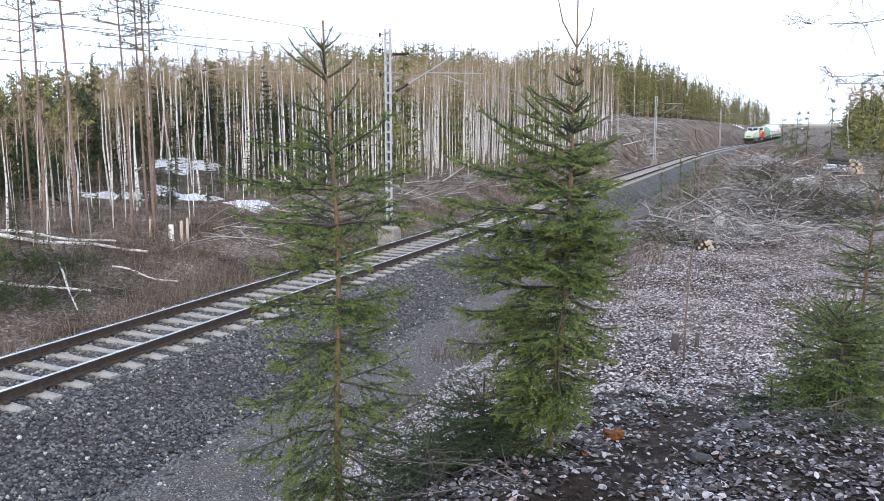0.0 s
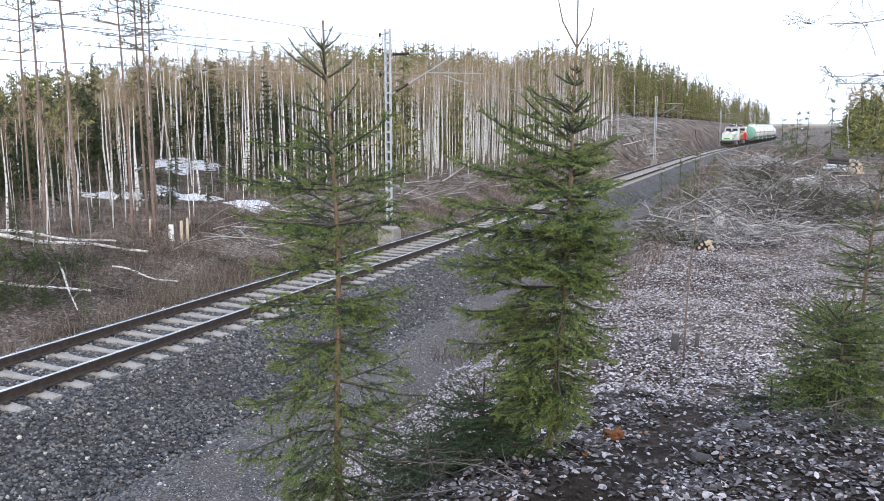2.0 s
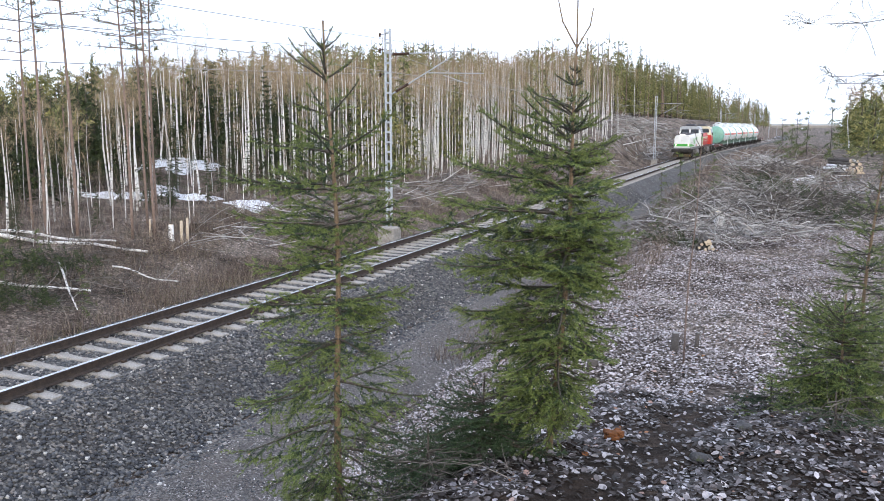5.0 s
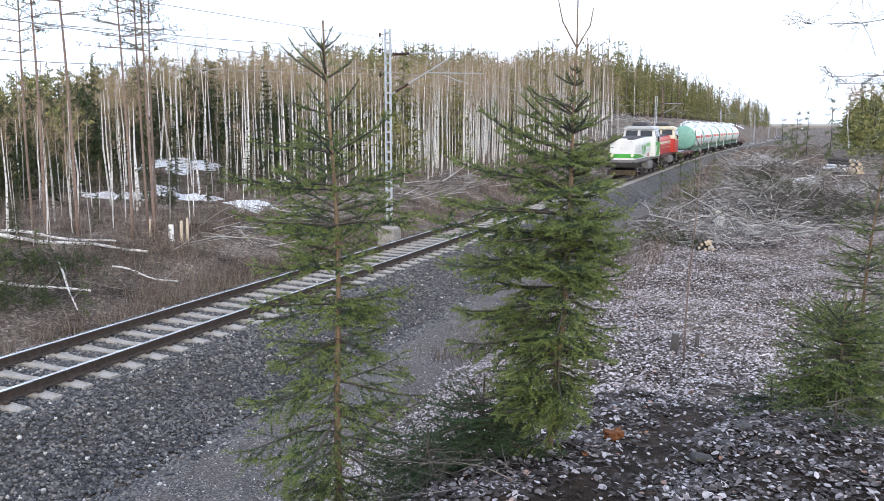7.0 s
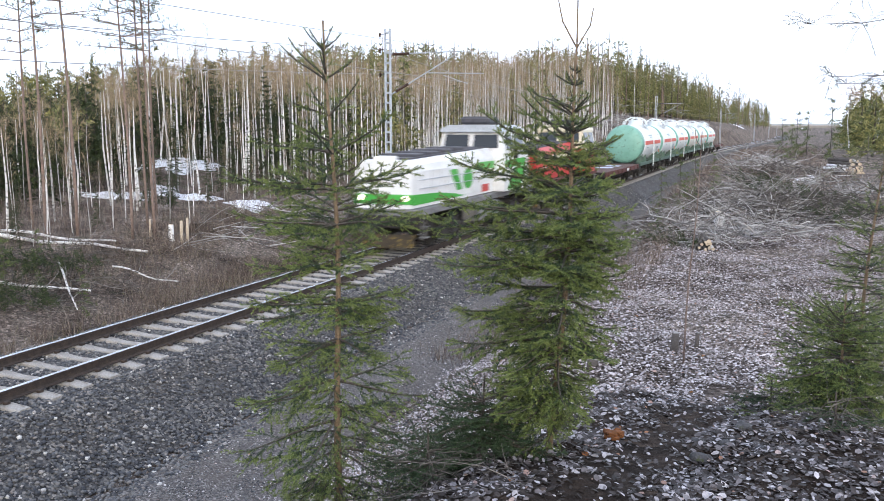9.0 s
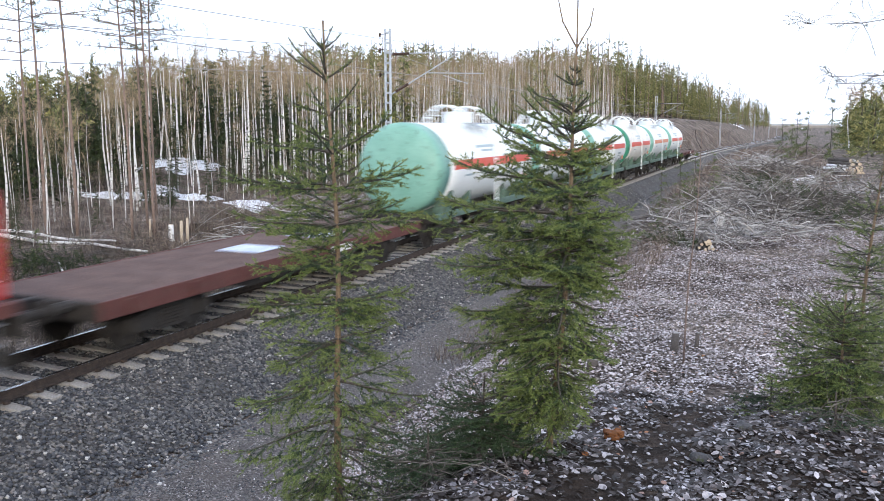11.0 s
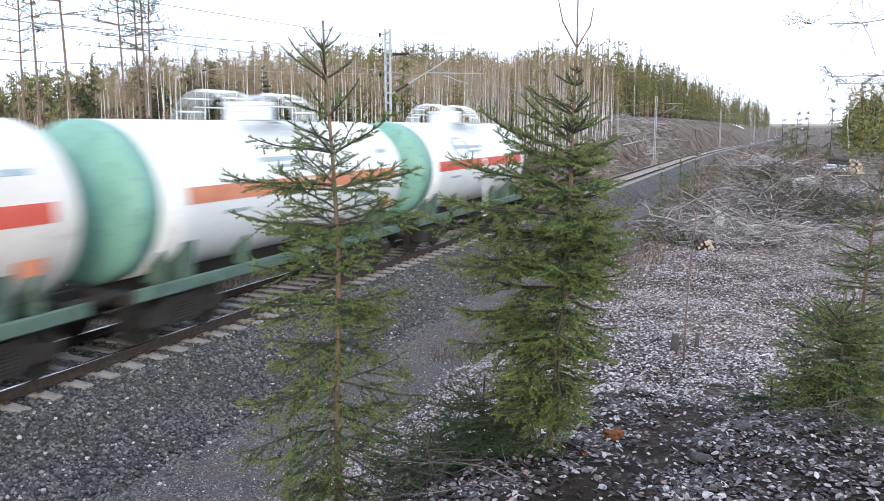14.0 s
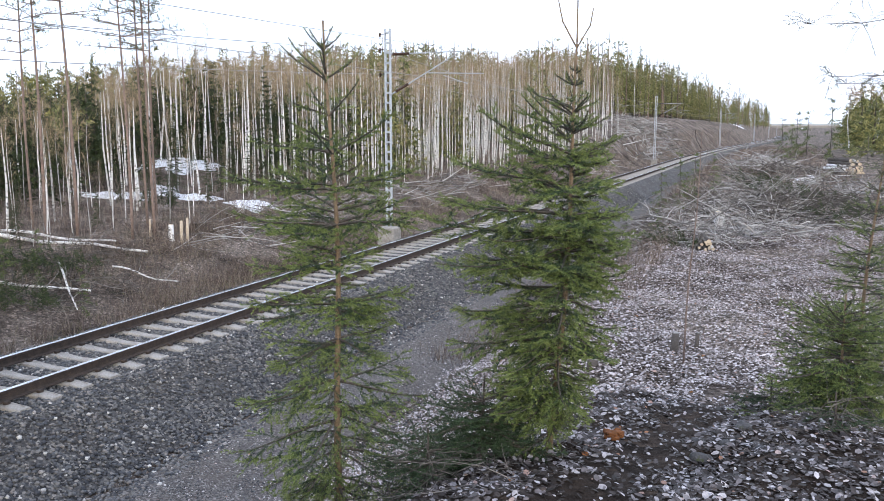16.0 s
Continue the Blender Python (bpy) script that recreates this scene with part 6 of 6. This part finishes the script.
# ---------------- leaf litter, ballast stones ----------------
def leaf_scatter(name, n, test_box, size, seed, label, dens=None, mat=None):
    r = np.random.default_rng(seed)
    x = test_box[0] + (test_box[1] - test_box[0]) * r.random(n)
    y = test_box[2] + (test_box[3] - test_box[2]) * r.random(n) ** 1.25
    if dens is not None:
        keep = r.random(n) < dens(x, y)
        x, y = x[keep], y[keep]
    n = len(x)
    z = land(x, y) + 0.010 + 0.02 * r.random(n)
    c = np.stack([x, y, z], 1)
    a = r.random(n) * 6.283
    s = size * (0.55 + 0.8 * r.random(n))
    e1 = np.stack([np.cos(a), np.sin(a), r.normal(size=n) * 0.25], 1) * s[:, None]
    e2 = np.stack([-np.sin(a), np.cos(a), r.normal(size=n) * 0.3], 1) * (s * (0.35 + 0.35 * r.random(n)))[:, None]
    up = np.zeros((n, 3))
    up[:, 2] = s * (0.12 + 0.35 * r.random(n))
    h1 = e1 * 0.45
    v = np.stack([c - e1 + up * 0.3, c - h1 - e2 + up * 0.7, c + h1 - e2 + up * 0.5, c + e1 + up * 0.2, c + h1 + e2 + up * 0.8, c - h1 + e2 + up * 0.4], 1).reshape(-1, 3)
    o = np.arange(n)[:, None] * 6
    f = np.concatenate([o + np.array(t) for t in ((0, 1, 2), (0, 2, 3), (0, 3, 4), (0, 4, 5))])
    tagged(new(name, quick_mesh(name, v, f, mat or M_leaf)), label, "leaf litter", kind="stuff")


def litter_density(x, y):
    path = np.exp(-((x - (10.42 + 0.08 * y)) / 0.30) ** 4) * (y < 9.5)
    patch = 0.55 + 0.45 * np.sin(x * 1.3 + y * 0.5) * np.sin(y * 0.7 - x * 0.4)
    return np.clip((0.20 + 0.80 * sm(5.0, 7.2, x + 0.5 * np.sin(y * 0.9) + 0.3 * np.sin(y * 2.1))) * (0.6 + 0.4 * patch) * (1 - 0.80 * path) * (1 - 0.15 * (x > 11.2) * (y < 9)), 0, 1)


def damp_shade(x, y):
    """Where leaves are wet and painted darker for shade: the path and its bank."""
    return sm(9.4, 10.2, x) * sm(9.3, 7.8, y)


leaf_scatter("fallen_leaves", 150000, (5.5, 17, 8.3, 32), 0.023, 2, "pale dry fallen leaves over the clearing", litter_density)
leaf_scatter("fallen_leaves", 130000, (3.6, 16, 2.5, 22), 0.0175, 1, "pale dry fallen birch leaves on the ground", lambda x, y: litter_density(x, y) * (1 - 0.93 * damp_shade(x, y)))
leaf_scatter("damp_shaded_leaves", 60000, (9.0, 14.5, 2.5, 9.4), 0.021, 3, "wet fallen leaves on the path bank, painted darker for shade", lambda x, y: litter_density(x, y) * damp_shade(x, y), M_leafwetshade)


def stone_scatter(name, n, seed, u0, u1, y0, y1, size, label):
    r = np.random.default_rng(seed)
    ico = np.array([(0, 0, 1), (0.9, 0, 0.3), (0.28, 0.85, 0.3), (-0.72, 0.52, 0.3), (-0.72, -0.52, 0.3), (0.28, -0.85, 0.3), (0.5, 0.4, -0.5), (-0.5, 0.4, -0.5), (0, -0.6, -0.5)])
    fc = np.array([(0, 1, 2), (0, 2, 3), (0, 3, 4), (0, 4, 5), (0, 5, 1), (1, 6, 2), (2, 6, 7), (2, 7, 3), (3, 7, 4), (4, 7, 8), (4, 8, 5), (5, 8, 1), (1, 8, 6)])
    u = u0 + (u1 - u0) * r.random(n)
    y = y0 + (y1 - y0) * r.random(n) ** 1.6
    inside = (np.abs(u) < 1.32) & (np.abs(((y - SL0 + 0.13 + 0.305) % 0.61) - 0.305) < 0.13)
    u, y = u[~inside], y[~inside]
    n = len(u)
    x = u
    base = np.where(np.abs(u) < 0.7, -0.258, np.where(np.abs(u) < 1.62, -0.25, -0.25 - (np.abs(u) - 1.62) * 0.60))
    z = np.maximum(base, land(x, y)) + 0.012
    s = size * (0.5 + 0.9 * r.random(n) ** 2)
    p = ico[None] * (0.65 + 0.6 * r.random((n, 9, 1))) * s[:, None, None]
    p[:, :, 2] *= 0.75
    a = r.random(n) * 6.283
    ca, sa = np.cos(a)[:, None], np.sin(a)[:, None]
    px, py = p[:, :, 0] * ca - p[:, :, 1] * sa, p[:, :, 0] * sa + p[:, :, 1] * ca
    v = np.stack([px + x[:, None], py + y[:, None], p[:, :, 2] + z[:, None]], 2).reshape(-1, 3)
    f = (np.arange(n)[:, None, None] * 9 + fc[None]).reshape(-1, 3)
    tagged(new(name, quick_mesh(name, v, f, M_stone)), label, "gravel", kind="stuff")


stone_scatter("gravel_stones", 42000, 5, 3.1, 6.4, 5, 40, 0.015, "small grey stones on the service strip")
stone_scatter("ballast_stones", 80000, 4, -3.2, 3.7, 6, 60, 0.037, "grey crushed ballast stones along the track")

motions()
